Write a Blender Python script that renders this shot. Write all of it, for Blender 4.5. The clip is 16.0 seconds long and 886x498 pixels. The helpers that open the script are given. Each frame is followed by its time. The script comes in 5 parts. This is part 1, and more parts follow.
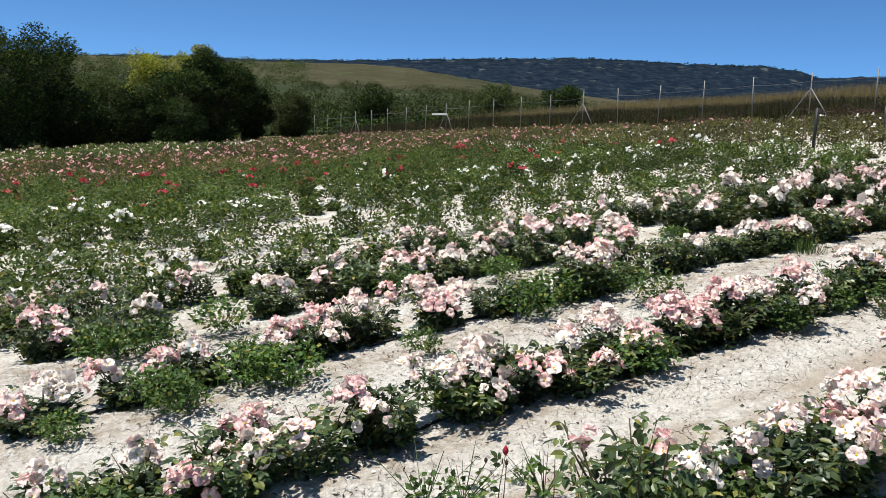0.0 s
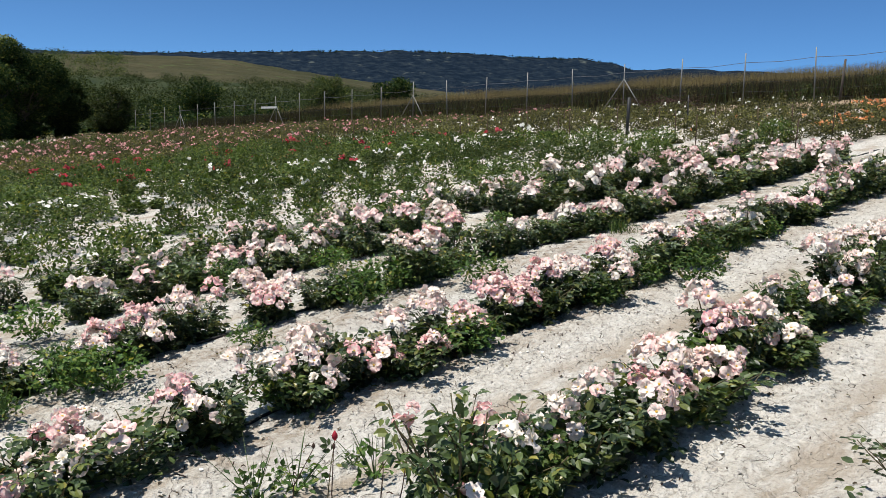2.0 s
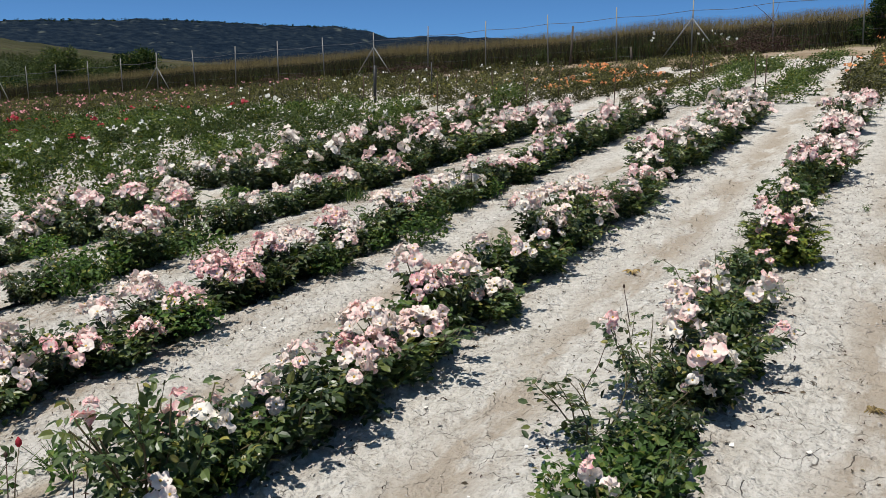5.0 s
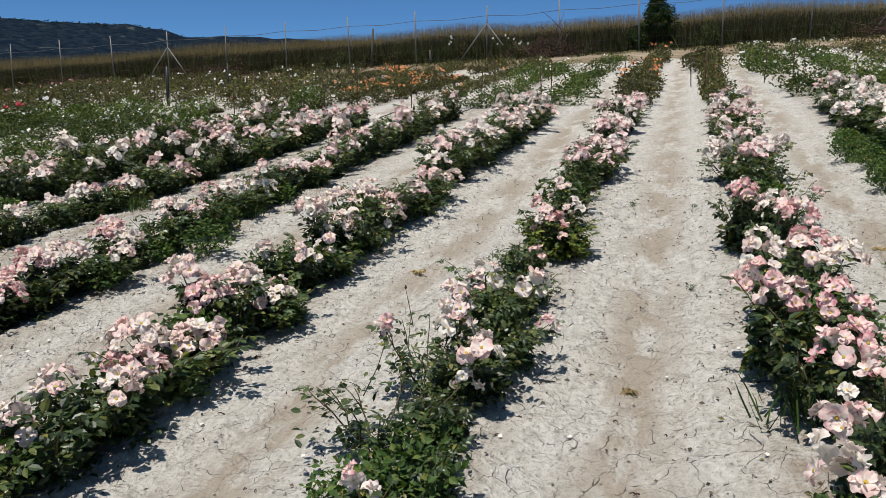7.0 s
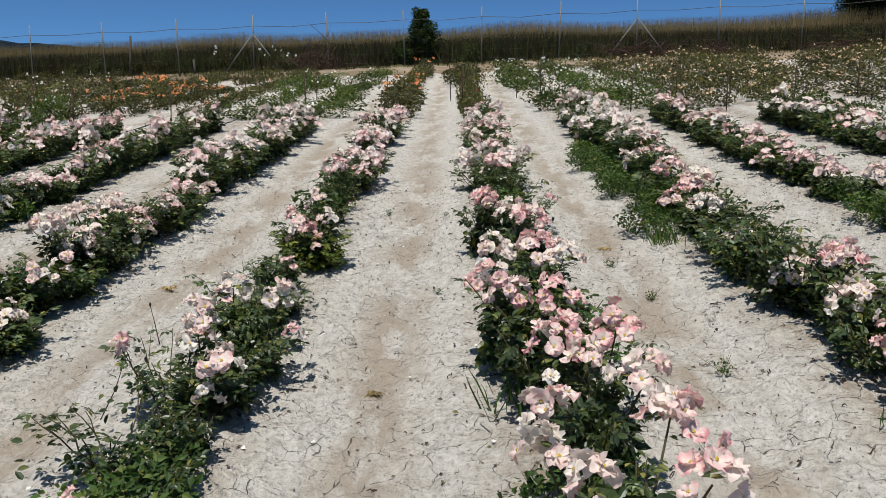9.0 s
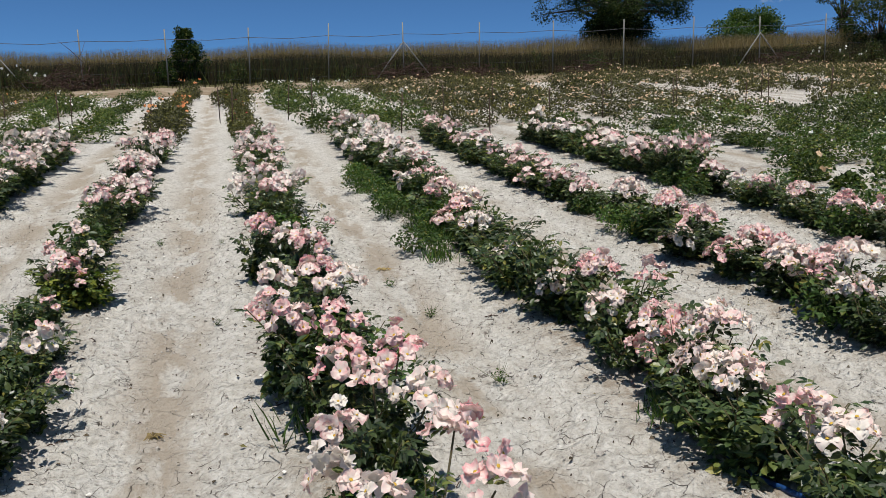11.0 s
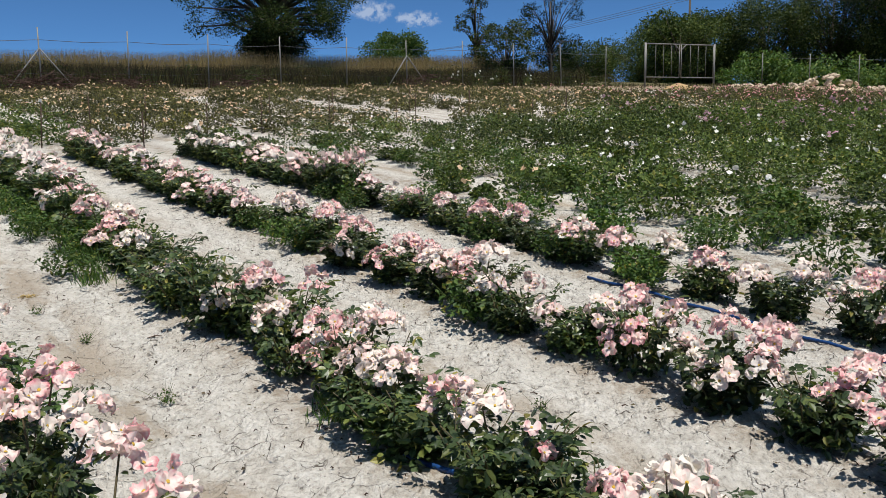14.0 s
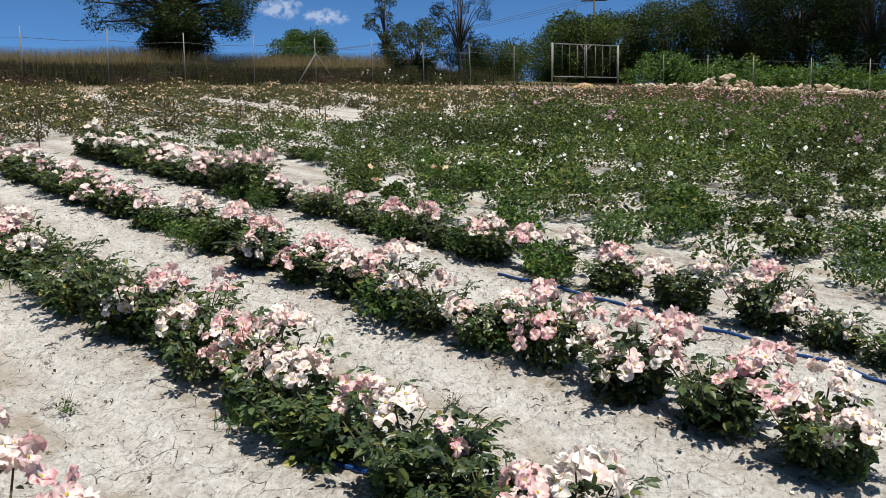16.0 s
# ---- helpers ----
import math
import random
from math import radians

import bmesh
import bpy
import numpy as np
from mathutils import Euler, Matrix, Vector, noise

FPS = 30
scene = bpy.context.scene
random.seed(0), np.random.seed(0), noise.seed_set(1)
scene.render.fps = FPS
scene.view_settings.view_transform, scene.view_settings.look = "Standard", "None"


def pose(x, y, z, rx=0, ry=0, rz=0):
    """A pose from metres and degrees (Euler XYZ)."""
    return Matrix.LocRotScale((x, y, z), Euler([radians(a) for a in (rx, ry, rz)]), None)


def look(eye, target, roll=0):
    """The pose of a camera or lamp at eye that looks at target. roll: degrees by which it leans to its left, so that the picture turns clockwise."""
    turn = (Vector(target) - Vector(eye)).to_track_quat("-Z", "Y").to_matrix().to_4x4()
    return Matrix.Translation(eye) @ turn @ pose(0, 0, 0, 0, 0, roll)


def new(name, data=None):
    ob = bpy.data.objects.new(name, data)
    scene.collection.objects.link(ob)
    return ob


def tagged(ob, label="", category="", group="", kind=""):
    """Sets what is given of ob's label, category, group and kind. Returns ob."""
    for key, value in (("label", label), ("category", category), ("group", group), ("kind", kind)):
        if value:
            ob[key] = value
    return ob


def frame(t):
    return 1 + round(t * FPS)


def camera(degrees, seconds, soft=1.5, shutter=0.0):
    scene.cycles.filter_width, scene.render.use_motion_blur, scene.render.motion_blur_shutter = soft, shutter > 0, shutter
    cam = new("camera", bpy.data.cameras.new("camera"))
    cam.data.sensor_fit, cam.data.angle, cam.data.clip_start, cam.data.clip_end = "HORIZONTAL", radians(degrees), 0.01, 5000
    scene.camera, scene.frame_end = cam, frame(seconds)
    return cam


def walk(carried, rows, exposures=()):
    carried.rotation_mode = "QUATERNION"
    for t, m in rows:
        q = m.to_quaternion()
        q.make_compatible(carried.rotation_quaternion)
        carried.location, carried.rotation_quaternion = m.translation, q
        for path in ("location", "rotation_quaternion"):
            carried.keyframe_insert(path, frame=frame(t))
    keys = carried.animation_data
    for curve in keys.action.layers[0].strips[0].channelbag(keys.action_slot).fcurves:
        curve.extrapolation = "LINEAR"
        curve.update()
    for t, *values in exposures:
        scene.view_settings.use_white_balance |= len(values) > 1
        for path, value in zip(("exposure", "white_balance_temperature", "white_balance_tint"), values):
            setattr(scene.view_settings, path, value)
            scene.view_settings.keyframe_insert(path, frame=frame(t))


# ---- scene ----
cam = camera(55.3, 16.0, soft=0.6)
PATH = [
    (0.0, 0.000, 0.000, 1.400, 0.44, -7.71, 1.98),
    (0.5, 0.015, -0.016, 1.396, -2.46, -7.61, 1.87),
    (1.0, 0.015, -0.010, 1.385, -5.25, -7.67, 1.69),
    (1.5, 0.033, -0.038, 1.389, -8.92, -7.75, 1.70),
    (2.0, 0.059, -0.041, 1.381, -10.61, -7.90, 1.08),
    (2.5, 0.085, -0.108, 1.386, -13.42, -8.11, 0.92),
    (3.0, 0.103, -0.107, 1.381, -18.42, -8.57, 1.43),
    (3.5, 0.133, -0.117, 1.381, -22.11, -9.11, 0.89),
    (6.0, 0.413, -0.133, 1.405, -31.14, -9.98, -0.60),
    (6.5, 0.428, -0.173, 1.407, -35.62, -9.97, -0.47),
    (7.0, 0.447, -0.198, 1.405, -39.15, -9.90, -0.69),
    (7.5, 0.465, -0.230, 1.413, -42.89, -9.76, -0.78),
    (8.0, 0.479, -0.282, 1.410, -46.88, -9.56, -0.68),
    (8.5, 0.484, -0.324, 1.407, -50.43, -9.40, -0.39),
    (9.0, 0.495, -0.347, 1.405, -54.27, -9.21, -0.19),
    (9.5, 0.504, -0.379, 1.410, -58.13, -8.94, -0.21),
    (12.0, 0.428, -0.348, 1.435, -76.58, -7.54, -1.14),
    (12.5, 0.413, -0.363, 1.433, -80.15, -7.40, -1.07),
    (13.0, 0.389, -0.374, 1.432, -84.03, -7.28, -0.77),
    (13.5, 0.382, -0.384, 1.429, -88.90, -7.32, -0.45),
    (14.0, 0.369, -0.391, 1.428, -91.84, -7.22, -0.59),
    (14.5, 0.353, -0.401, 1.426, -94.11, -7.20, -0.74),
    (15.0, 0.375, -0.408, 1.423, -95.75, -7.27, -0.93),
    (15.5, 0.378, -0.409, 1.424, -96.93, -7.32, -0.90),
    (16.0, 0.373, -0.402, 1.425, -97.78, -7.37, -0.75),
]
walk(cam, [(t, pose(x, y, z, 90 + pitch, 0, yaw) @ pose(0, 0, 0, 0, 0, roll)) for t, x, y, z, yaw, pitch, roll in PATH],
     [(0.0, 0.5), (1.5, 0.38), (3.5, 0.2), (7.0, -0.05), (9.5, -0.12), (12.5, -0.02), (16.0, 0.22)])

# ---- world and sun ----
SUN_AZ, SUN_EL = -106.0, 75.0        # compass angle from +y towards +x, and height
world = bpy.data.worlds.new("sky")
scene.world = world
world.use_nodes = True
wn = world.node_tree.nodes
sky = wn.new("ShaderNodeTexSky")
sky.sky_type = "NISHITA"
sky.sun_disc = False
sky.sun_elevation = radians(SUN_EL)
sky.sun_rotation = radians(SUN_AZ)
sky.altitude = 300
sky.air_density, sky.dust_density, sky.ozone_density = 0.3, 1.0, 0.0
wn["Background"].inputs[1].default_value = 0.108
deep = wn.new("ShaderNodeMix")          # a clear, dry, deep blue sky
deep.data_type, deep.blend_type = "RGBA", "MULTIPLY"
deep.inputs[0].default_value = 1.0
deep.inputs[7].default_value = (0.535, 0.985, 1.30, 1)
world.node_tree.links.new(sky.outputs[0], deep.inputs[6])
world.node_tree.links.new(deep.outputs[2], wn["Background"].inputs[0])
sun = new("sun", bpy.data.lights.new("sun", "SUN"))
sun.data.energy, sun.data.angle, sun.data.color = 5.0, radians(0.55), (1.0, 0.955, 0.88)
sun.matrix_world = look((0, 0, 60), (-60 * math.sin(radians(SUN_AZ)) / math.tan(radians(SUN_EL)), -60 * math.cos(radians(SUN_AZ)) / math.tan(radians(SUN_EL)), 0))

# ---- plan ----
# The field is a tilted plane. Rows run along U, and N points to the rows' other side (s grows to the side where the walk begins).
GX, GY = 0.0988, 0.0262
U, N = np.array([0.819, 0.573]), np.array([-0.573, 0.819])
FU, FN = np.array([0.8387, 0.5446]), np.array([0.5446, -0.8387])   # across the fence line, along it
FENCE, STEP = 33.5, 1.25
ROW0 = 0.36


def plane(x, y):
    """Height of the land without small relief: the field's slope, easing off far away."""
    d = np.hypot(x, y)
    k = np.where(d < 55, 1.0, (55 + 22 * (1 - np.exp(-(np.maximum(d, 55) - 55) / 22))) / np.maximum(d, 1))
    return (GX * x + GY * y) * k


def at(r, s, up=0.0):
    p = U * r + N * s
    return np.array([p[0], p[1], float(plane(p[0], p[1])) + up])


def polar(az, d, up=0.0):
    x, y = d * math.sin(radians(az)), d * math.cos(radians(az))
    return np.array([x, y, float(plane(x, y)) + up])


def relief(r, s, x, y):
    """Small relief of the tilled soil: low ridges under the rows, trodden middles, clods."""
    d = math.hypot(x, y)
    if d > 45:
        return 0.0
    k = math.cos(2 * math.pi * (s - ROW0) / STEP)
    h = 0.022 * k
    fade = max(0.0, 1 - d / 30)
    if fade > 0:
        v = Vector((x, y, 0))
        h += fade * (0.028 * noise.noise(v * 1.3) + 0.022 * noise.noise(v * 4.1) + 0.016 * noise.noise(v * 11.0))
        if d < 11:
            c = noise.noise(v * 23.0)
            rough = 0.45 + 0.55 * max(0.0, noise.noise(v * 0.9 + Vector((7, 3, 0))) + 0.4)
            h += rough * (0.024 * max(0.0, c) + 0.009 * c)
            # foot and wheel marks along the middle of each path
            m = math.exp(-((s - ROW0 - STEP / 2) % STEP - STEP if ((s - ROW0 - STEP / 2) % STEP) > STEP / 2 else (s - ROW0 - STEP / 2) % STEP) ** 2 / 0.02)
            h -= 0.022 * m * max(0.0, 0.35 + noise.noise(Vector((r * 1.1, s * 0.7, 5))))
    return h


# ---- materials ----
def material(name, rough=0.8, spec=0.3):
    m = bpy.data.materials.new(name)
    m.use_nodes = True
    b = m.node_tree.nodes["Principled BSDF"]
    b.inputs["Roughness"].default_value = rough
    b.inputs["Specular IOR Level"].default_value = spec
    return m, m.node_tree.nodes, m.node_tree.links, b


def noise_node(n, l, co, scale, detail=4.0, rough=0.6):
    t = n.new("ShaderNodeTexNoise")
    t.inputs["Scale"].default_value, t.inputs["Detail"].default_value, t.inputs["Roughness"].default_value = scale, detail, rough
    l.new(co, t.inputs["Vector"])
    return t.outputs["Fac"]


def ramp(n, l, fac, stops):
    r = n.new("ShaderNodeValToRGB")
    e = r.color_ramp.elements
    while len(e) < len(stops):
        e.new(0.5)
    for k, (p, c) in enumerate(stops):
        e[k].position, e[k].color = p, (*c, 1)
    l.new(fac, r.inputs[0])
    return r.outputs[0]


def mix(n, l, fac, a, b, kind="MIX"):
    m = n.new("ShaderNodeMix")
    m.data_type, m.blend_type = "RGBA", kind
    for s, v in ((0, fac), (6, a), (7, b)):
        if isinstance(v, (int, float)):
            m.inputs[s].default_value = v
        elif isinstance(v, tuple):
            m.inputs[s].default_value = (*v, 1)
        else:
            l.new(v, m.inputs[s])
    return m.outputs[2]


def calc(n, l, op, a, b=None):
    m = n.new("ShaderNodeMath")
    m.operation = op
    for s, v in ((0, a), (1, b)):
        if v is None:
            continue
        if isinstance(v, (int, float)):
            m.inputs[s].default_value = v
        else:
            l.new(v, m.inputs[s])
    return m.outputs[0]


def bump(n, l, b, h, strength, dist):
    t = n.new("ShaderNodeBump")
    t.inputs["Strength"].default_value, t.inputs["Distance"].default_value = strength, dist
    l.new(h, t.inputs["Height"])
    l.new(t.outputs[0], b.inputs["Normal"])


def soil_material():
    m, n, l, b = material("chalky_soil", 0.95, 0.15)
    geo = n.new("ShaderNodeNewGeometry").outputs["Position"]
    turn = n.new("ShaderNodeVectorRotate")
    turn.rotation_type, turn.inputs["Angle"].default_value = "Z_AXIS", -math.atan2(U[1], U[0])
    l.new(geo, turn.inputs["Vector"])
    rs = turn.outputs[0]
    sep = n.new("ShaderNodeSeparateXYZ")
    l.new(rs, sep.inputs[0])
    flat = n.new("ShaderNodeCombineXYZ")
    l.new(sep.outputs[0], flat.inputs[0])
    l.new(sep.outputs[1], flat.inputs[1])
    co = flat.outputs[0]
    big = noise_node(n, l, co, 0.55, 5)
    mid = noise_node(n, l, co, 4.5, 6, 0.65)
    fine = noise_node(n, l, co, 38.0, 5, 0.7)
    base = ramp(n, l, mid, [(0.3, (0.46, 0.415, 0.355)), (0.48, (0.61, 0.575, 0.52)), (0.7, (0.70, 0.67, 0.62))])
    base = mix(n, l, 0.55, base, ramp(n, l, fine, [(0.32, (0.20, 0.17, 0.135)), (0.44, (0.60, 0.565, 0.51)), (0.66, (0.76, 0.73, 0.68))]))
    crust = noise_node(n, l, co, 15.0, 5, 0.7)
    base = mix(n, l, 0.6, base, mix(n, l, 1.0, base, ramp(n, l, crust, [(0.36, (0.62, 0.60, 0.57)), (0.5, (1.0, 1.0, 1.0)), (0.66, (1.12, 1.12, 1.12))]), "MULTIPLY"))
    # brown packed soil showing in patches along the middle of the paths
    ph = calc(n, l, "PINGPONG", calc(n, l, "ADD", sep.outputs[1], 100 * STEP - ROW0), STEP / 2)
    band = n.new("ShaderNodeMapRange")
    band.inputs[1].default_value, band.inputs[2].default_value = STEP * 0.31, STEP * 0.46
    l.new(ph, band.inputs[0])
    st = n.new("ShaderNodeMapping")
    st.inputs["Scale"].default_value = (0.9, 2.4, 1)
    l.new(co, st.inputs[0])
    pn = noise_node(n, l, st.outputs[0], 1.7, 5, 0.6)
    patch = ramp(n, l, pn, [(0.42, (0, 0, 0)), (0.53, (1, 1, 1))])
    patch = calc(n, l, "MULTIPLY", patch, band.outputs[0])
    base = mix(n, l, calc(n, l, "MULTIPLY", patch, 0.85), base, mix(n, l, fine, (0.34, 0.275, 0.205), (0.47, 0.40, 0.32)))
    # litter and dirt close to the rows
    near = n.new("ShaderNodeMapRange")
    near.inputs[1].default_value, near.inputs[2].default_value = STEP * 0.24, STEP * 0.06
    l.new(ph, near.inputs[0])
    lit = ramp(n, l, noise_node(n, l, co, 9.0, 6, 0.75), [(0.40, (0, 0, 0)), (0.58, (1, 1, 1))])
    base = mix(n, l, calc(n, l, "MULTIPLY", calc(n, l, "MULTIPLY", lit, near.outputs[0]), 0.85), base, (0.31, 0.245, 0.18))
    # shrinkage cracks
    warp = n.new("ShaderNodeVectorMath")
    warp.operation = "ADD"
    nz = n.new("ShaderNodeTexNoise")
    nz.inputs["Scale"].default_value, nz.inputs["Detail"].default_value = 7.0, 3.0
    l.new(co, nz.inputs["Vector"])
    sc = n.new("ShaderNodeVectorMath")
    sc.operation = "SCALE"
    sc.inputs["Scale"].default_value = 0.13
    l.new(nz.outputs["Color"], sc.inputs[0])
    l.new(co, warp.inputs[0])
    l.new(sc.outputs[0], warp.inputs[1])
    vor = n.new("ShaderNodeTexVoronoi")
    vor.feature = "DISTANCE_TO_EDGE"
    vor.inputs["Scale"].default_value = 7.5
    l.new(warp.outputs[0], vor.inputs["Vector"])
    crack = n.new("ShaderNodeMapRange")
    crack.inputs[1].default_value, crack.inputs[2].default_value = 0.002, 0.014
    l.new(calc(n, l, "ADD", vor.outputs["Distance"], calc(n, l, "MULTIPLY", calc(n, l, "SUBTRACT", noise_node(n, l, co, 16.0, 3), 0.42), 0.06)), crack.inputs[0])
    broken = ramp(n, l, noise_node(n, l, co, 2.3, 4, 0.6), [(0.40, (1, 1, 1)), (0.48, (0, 0, 0))])
    open_ = calc(n, l, "MAXIMUM", crack.outputs[0], broken)
    base = mix(n, l, open_, (0.17, 0.145, 0.12), base)
    l.new(base, b.inputs["Base Color"])
    lump = n.new("ShaderNodeTexVoronoi")
    lump.feature = "F1"
    lump.inputs["Scale"].default_value = 42.0
    l.new(co, lump.inputs["Vector"])
    clods = calc(n, l, "MULTIPLY", calc(n, l, "MULTIPLY", lump.outputs["Distance"], 0.5), calc(n, l, "SUBTRACT", 1.0, calc(n, l, "MULTIPLY", patch, 0.8)))
    h = calc(n, l, "ADD", calc(n, l, "ADD", calc(n, l, "MULTIPLY", open_, 0.35), calc(n, l, "MULTIPLY", crust, 1.1)), calc(n, l, "ADD", fine, calc(n, l, "SUBTRACT", calc(n, l, "MULTIPLY", mid, 0.9), clods)))
    bump(n, l, b, h, 1.0, 0.032)
    return m


def leaf_material(name, dark, light, yellow=0.0, gloss=0.45, trans=0.25, spec=0.3):
    """Leaves: each leaf its own tone, a matt grain, and light that passes through."""
    m, n, l, b = material(name, gloss, spec)
    g = n.new("ShaderNodeNewGeometry")
    info = n.new("ShaderNodeObjectInfo")
    rnd = g.outputs["Random Per Island"]
    col = ramp(n, l, rnd, [(0.0, dark), (0.75, light), (0.95, tuple(0.5 * (a + c) for a, c in zip(light, (0.20, 0.20, 0.04)))), (1.0, (0.24, 0.21, 0.05) if yellow else light)])
    tone = n.new("ShaderNodeMapRange")
    tone.inputs[3].default_value, tone.inputs[4].default_value = 0.65, 1.3
    l.new(info.outputs["Random"], tone.inputs[0])
    col = mix(n, l, 1.0, col, tone.outputs[0], "MULTIPLY")
    grain = noise_node(n, l, g.outputs["Position"], 60, 3)
    col = mix(n, l, 0.35, col, mix(n, l, 1.0, col, ramp(n, l, grain, [(0.3, (0.5, 0.5, 0.5)), (0.7, (1.4, 1.4, 1.3))]), "MULTIPLY"))
    l.new(col, b.inputs["Base Color"])
    tr = n.new("ShaderNodeBsdfTranslucent")
    l.new(mix(n, l, 1.0, col, (1.5, 1.6, 0.7), "MULTIPLY"), tr.inputs[0])
    sh = n.new("ShaderNodeMixShader")
    sh.inputs[0].default_value = trans
    l.new(b.outputs[0], sh.inputs[1])
    l.new(tr.outputs[0], sh.inputs[2])
    l.new(sh.outputs[0], n["Material Output"].inputs[0])
    return m


def petal_material(name, centre, edge, other, spread=0.5):
    """Petals: colour runs from the centre to the edge (fraction of attribute 't'); each flower has its own strength (its whole part)."""
    m, n, l, b = material(name, 0.6, 0.25)
    a = n.new("ShaderNodeAttribute")
    a.attribute_name = "t"
    g = n.new("ShaderNodeNewGeometry")
    info = n.new("ShaderNodeObjectInfo")
    kind = calc(n, l, "FRACT", calc(n, l, "ADD", calc(n, l, "DIVIDE", calc(n, l, "FLOOR", a.outputs["Fac"]), 10.0), info.outputs["Random"]))
    tone = ramp(n, l, kind, [(0.0, centre), (0.2, tuple(0.5 * p + 0.5 * q for p, q in zip(centre, other))), (0.5, other), (1.0, edge)])
    tone = mix(n, l, calc(n, l, "MULTIPLY", g.outputs["Random Per Island"], spread), tone, centre)
    nz = noise_node(n, l, g.outputs["Position"], 65, 3)
    f = calc(n, l, "MULTIPLY", calc(n, l, "POWER", calc(n, l, "FRACT", a.outputs["Fac"]), 1.1), calc(n, l, "SUBTRACT", calc(n, l, "MULTIPLY", nz, 3.4), 0.85))
    f = calc(n, l, "MAXIMUM", calc(n, l, "MINIMUM", f, 1.0), 0.0)
    col = mix(n, l, f, centre, tone)
    l.new(col, b.inputs["Base Color"])
    tr = n.new("ShaderNodeBsdfTranslucent")
    l.new(col, tr.inputs[0])
    sh = n.new("ShaderNodeMixShader")
    sh.inputs[0].default_value = 0.3
    l.new(b.outputs[0], sh.inputs[1])
    l.new(tr.outputs[0], sh.inputs[2])
    l.new(sh.outputs[0], n["Material Output"].inputs[0])
    return m


def plain_material(name, a, c, rough=0.8, scale=12.0, metal=0.0, depth=0.004):
    """Two tones in patches with a fine grain and a low relief."""
    m, n, l, b = material(name, rough, 0.3)
    co = n.new("ShaderNodeTexCoord").outputs["Object"]
    f1, f2 = noise_node(n, l, co, scale, 5), noise_node(n, l, co, scale * 9, 4)
    col = mix(n, l, f1, a, c)
    col = mix(n, l, 0.4, col, mix(n, l, 1.0, col, ramp(n, l, f2, [(0.3, (0.55, 0.55, 0.55)), (0.7, (1.35, 1.35, 1.35))]), "MULTIPLY"))
    l.new(col, b.inputs["Base Color"])
    b.inputs["Metallic"].default_value = metal
    bump(n, l, b, calc(n, l, "ADD", f1, f2), 0.5, depth)
    return m


SOIL = soil_material()
ROSE_LEAF = leaf_material("rose_leaf", (0.019, 0.036, 0.013), (0.070, 0.104, 0.036), 1.0, 0.4, 0.25, 0.5)
PALE_LEAF = leaf_material("pale_rose_leaf", (0.05, 0.09, 0.02), (0.16, 0.18, 0.03), 1.0)
WEED_LEAF = leaf_material("weed_leaf", (0.028, 0.062, 0.013), (0.072, 0.132, 0.028), 1.0, 0.6)
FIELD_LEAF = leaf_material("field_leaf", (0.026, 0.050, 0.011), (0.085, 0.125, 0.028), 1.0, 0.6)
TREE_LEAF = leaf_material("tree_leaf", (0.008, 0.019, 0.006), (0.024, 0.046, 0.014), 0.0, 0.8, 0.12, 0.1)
# tree_leaf brightened: sunlight on the crowns is put into these tones
SUNLIT_LEAF = leaf_material("sunlit_leaf", (0.014, 0.030, 0.008), (0.072, 0.105, 0.030), 0.0, 0.7, 0.15, 0.2)
BROAD_LEAF = leaf_material("broad_tree_leaf", (0.016, 0.032, 0.011), (0.055, 0.084, 0.032), 0.0, 0.8, 0.15, 0.1)
# field_leaf copy: its rows' brightness and deeper shade are put into the tones
LIT_FIELD_LEAF = leaf_material("lit_field_leaf", (0.013, 0.028, 0.006), (0.090, 0.135, 0.029), 1.0, 0.6, 0.18)
BRONZE_LEAF = leaf_material("bronze_rose_leaf", (0.030, 0.034, 0.012), (0.090, 0.085, 0.032), 1.0, 0.6)
YELLOW_LEAF = leaf_material("yellow_leaf", (0.13, 0.16, 0.02), (0.34, 0.33, 0.05), 0.0, 0.6)
SHRUB_LEAF = leaf_material("shrub_leaf", (0.030, 0.046, 0.020), (0.060, 0.080, 0.034), 0.0, 0.8, 0.2, 0.1)
VINE_LEAF = leaf_material("vine_leaf", (0.028, 0.060, 0.015), (0.070, 0.130, 0.030), 0.0, 0.6)
DRY_GRASS = leaf_material("dry_grass", (0.14, 0.10, 0.045), (0.47, 0.34, 0.16), 0.0, 0.8, 0.2)
WEED_STALK = leaf_material("weed_stalk", (0.020, 0.018, 0.009), (0.060, 0.048, 0.025), 0.0, 0.8, 0.2)
LITTER = leaf_material("withered_leaf", (0.05, 0.04, 0.03), (0.16, 0.125, 0.09), 0.0, 0.9, 0.1, 0.1)
STEM = plain_material("rose_stem", (0.05, 0.07, 0.025), (0.12, 0.07, 0.04), 0.7, 20)
BARK = plain_material("bark", (0.05, 0.04, 0.03), (0.12, 0.10, 0.08), 0.9, 6)
PINK = petal_material("pink_petal", (0.88, 0.80, 0.73), (0.70, 0.18, 0.23), (0.79, 0.32, 0.34), 0.22)
PALE = petal_material("pale_petal", (0.86, 0.81, 0.73), (0.80, 0.40, 0.39), (0.84, 0.62, 0.57), 0.3)
WHITE = petal_material("white_petal", (0.88, 0.86, 0.80), (0.86, 0.85, 0.82), (0.85, 0.80, 0.76))
RED = petal_material("red_petal", (0.42, 0.03, 0.05), (0.46, 0.02, 0.03), (0.58, 0.14, 0.18), 0.3)
ROSY = petal_material("rosy_petal", (0.72, 0.35, 0.36), (0.66, 0.16, 0.22), (0.75, 0.45, 0.45), 0.4)
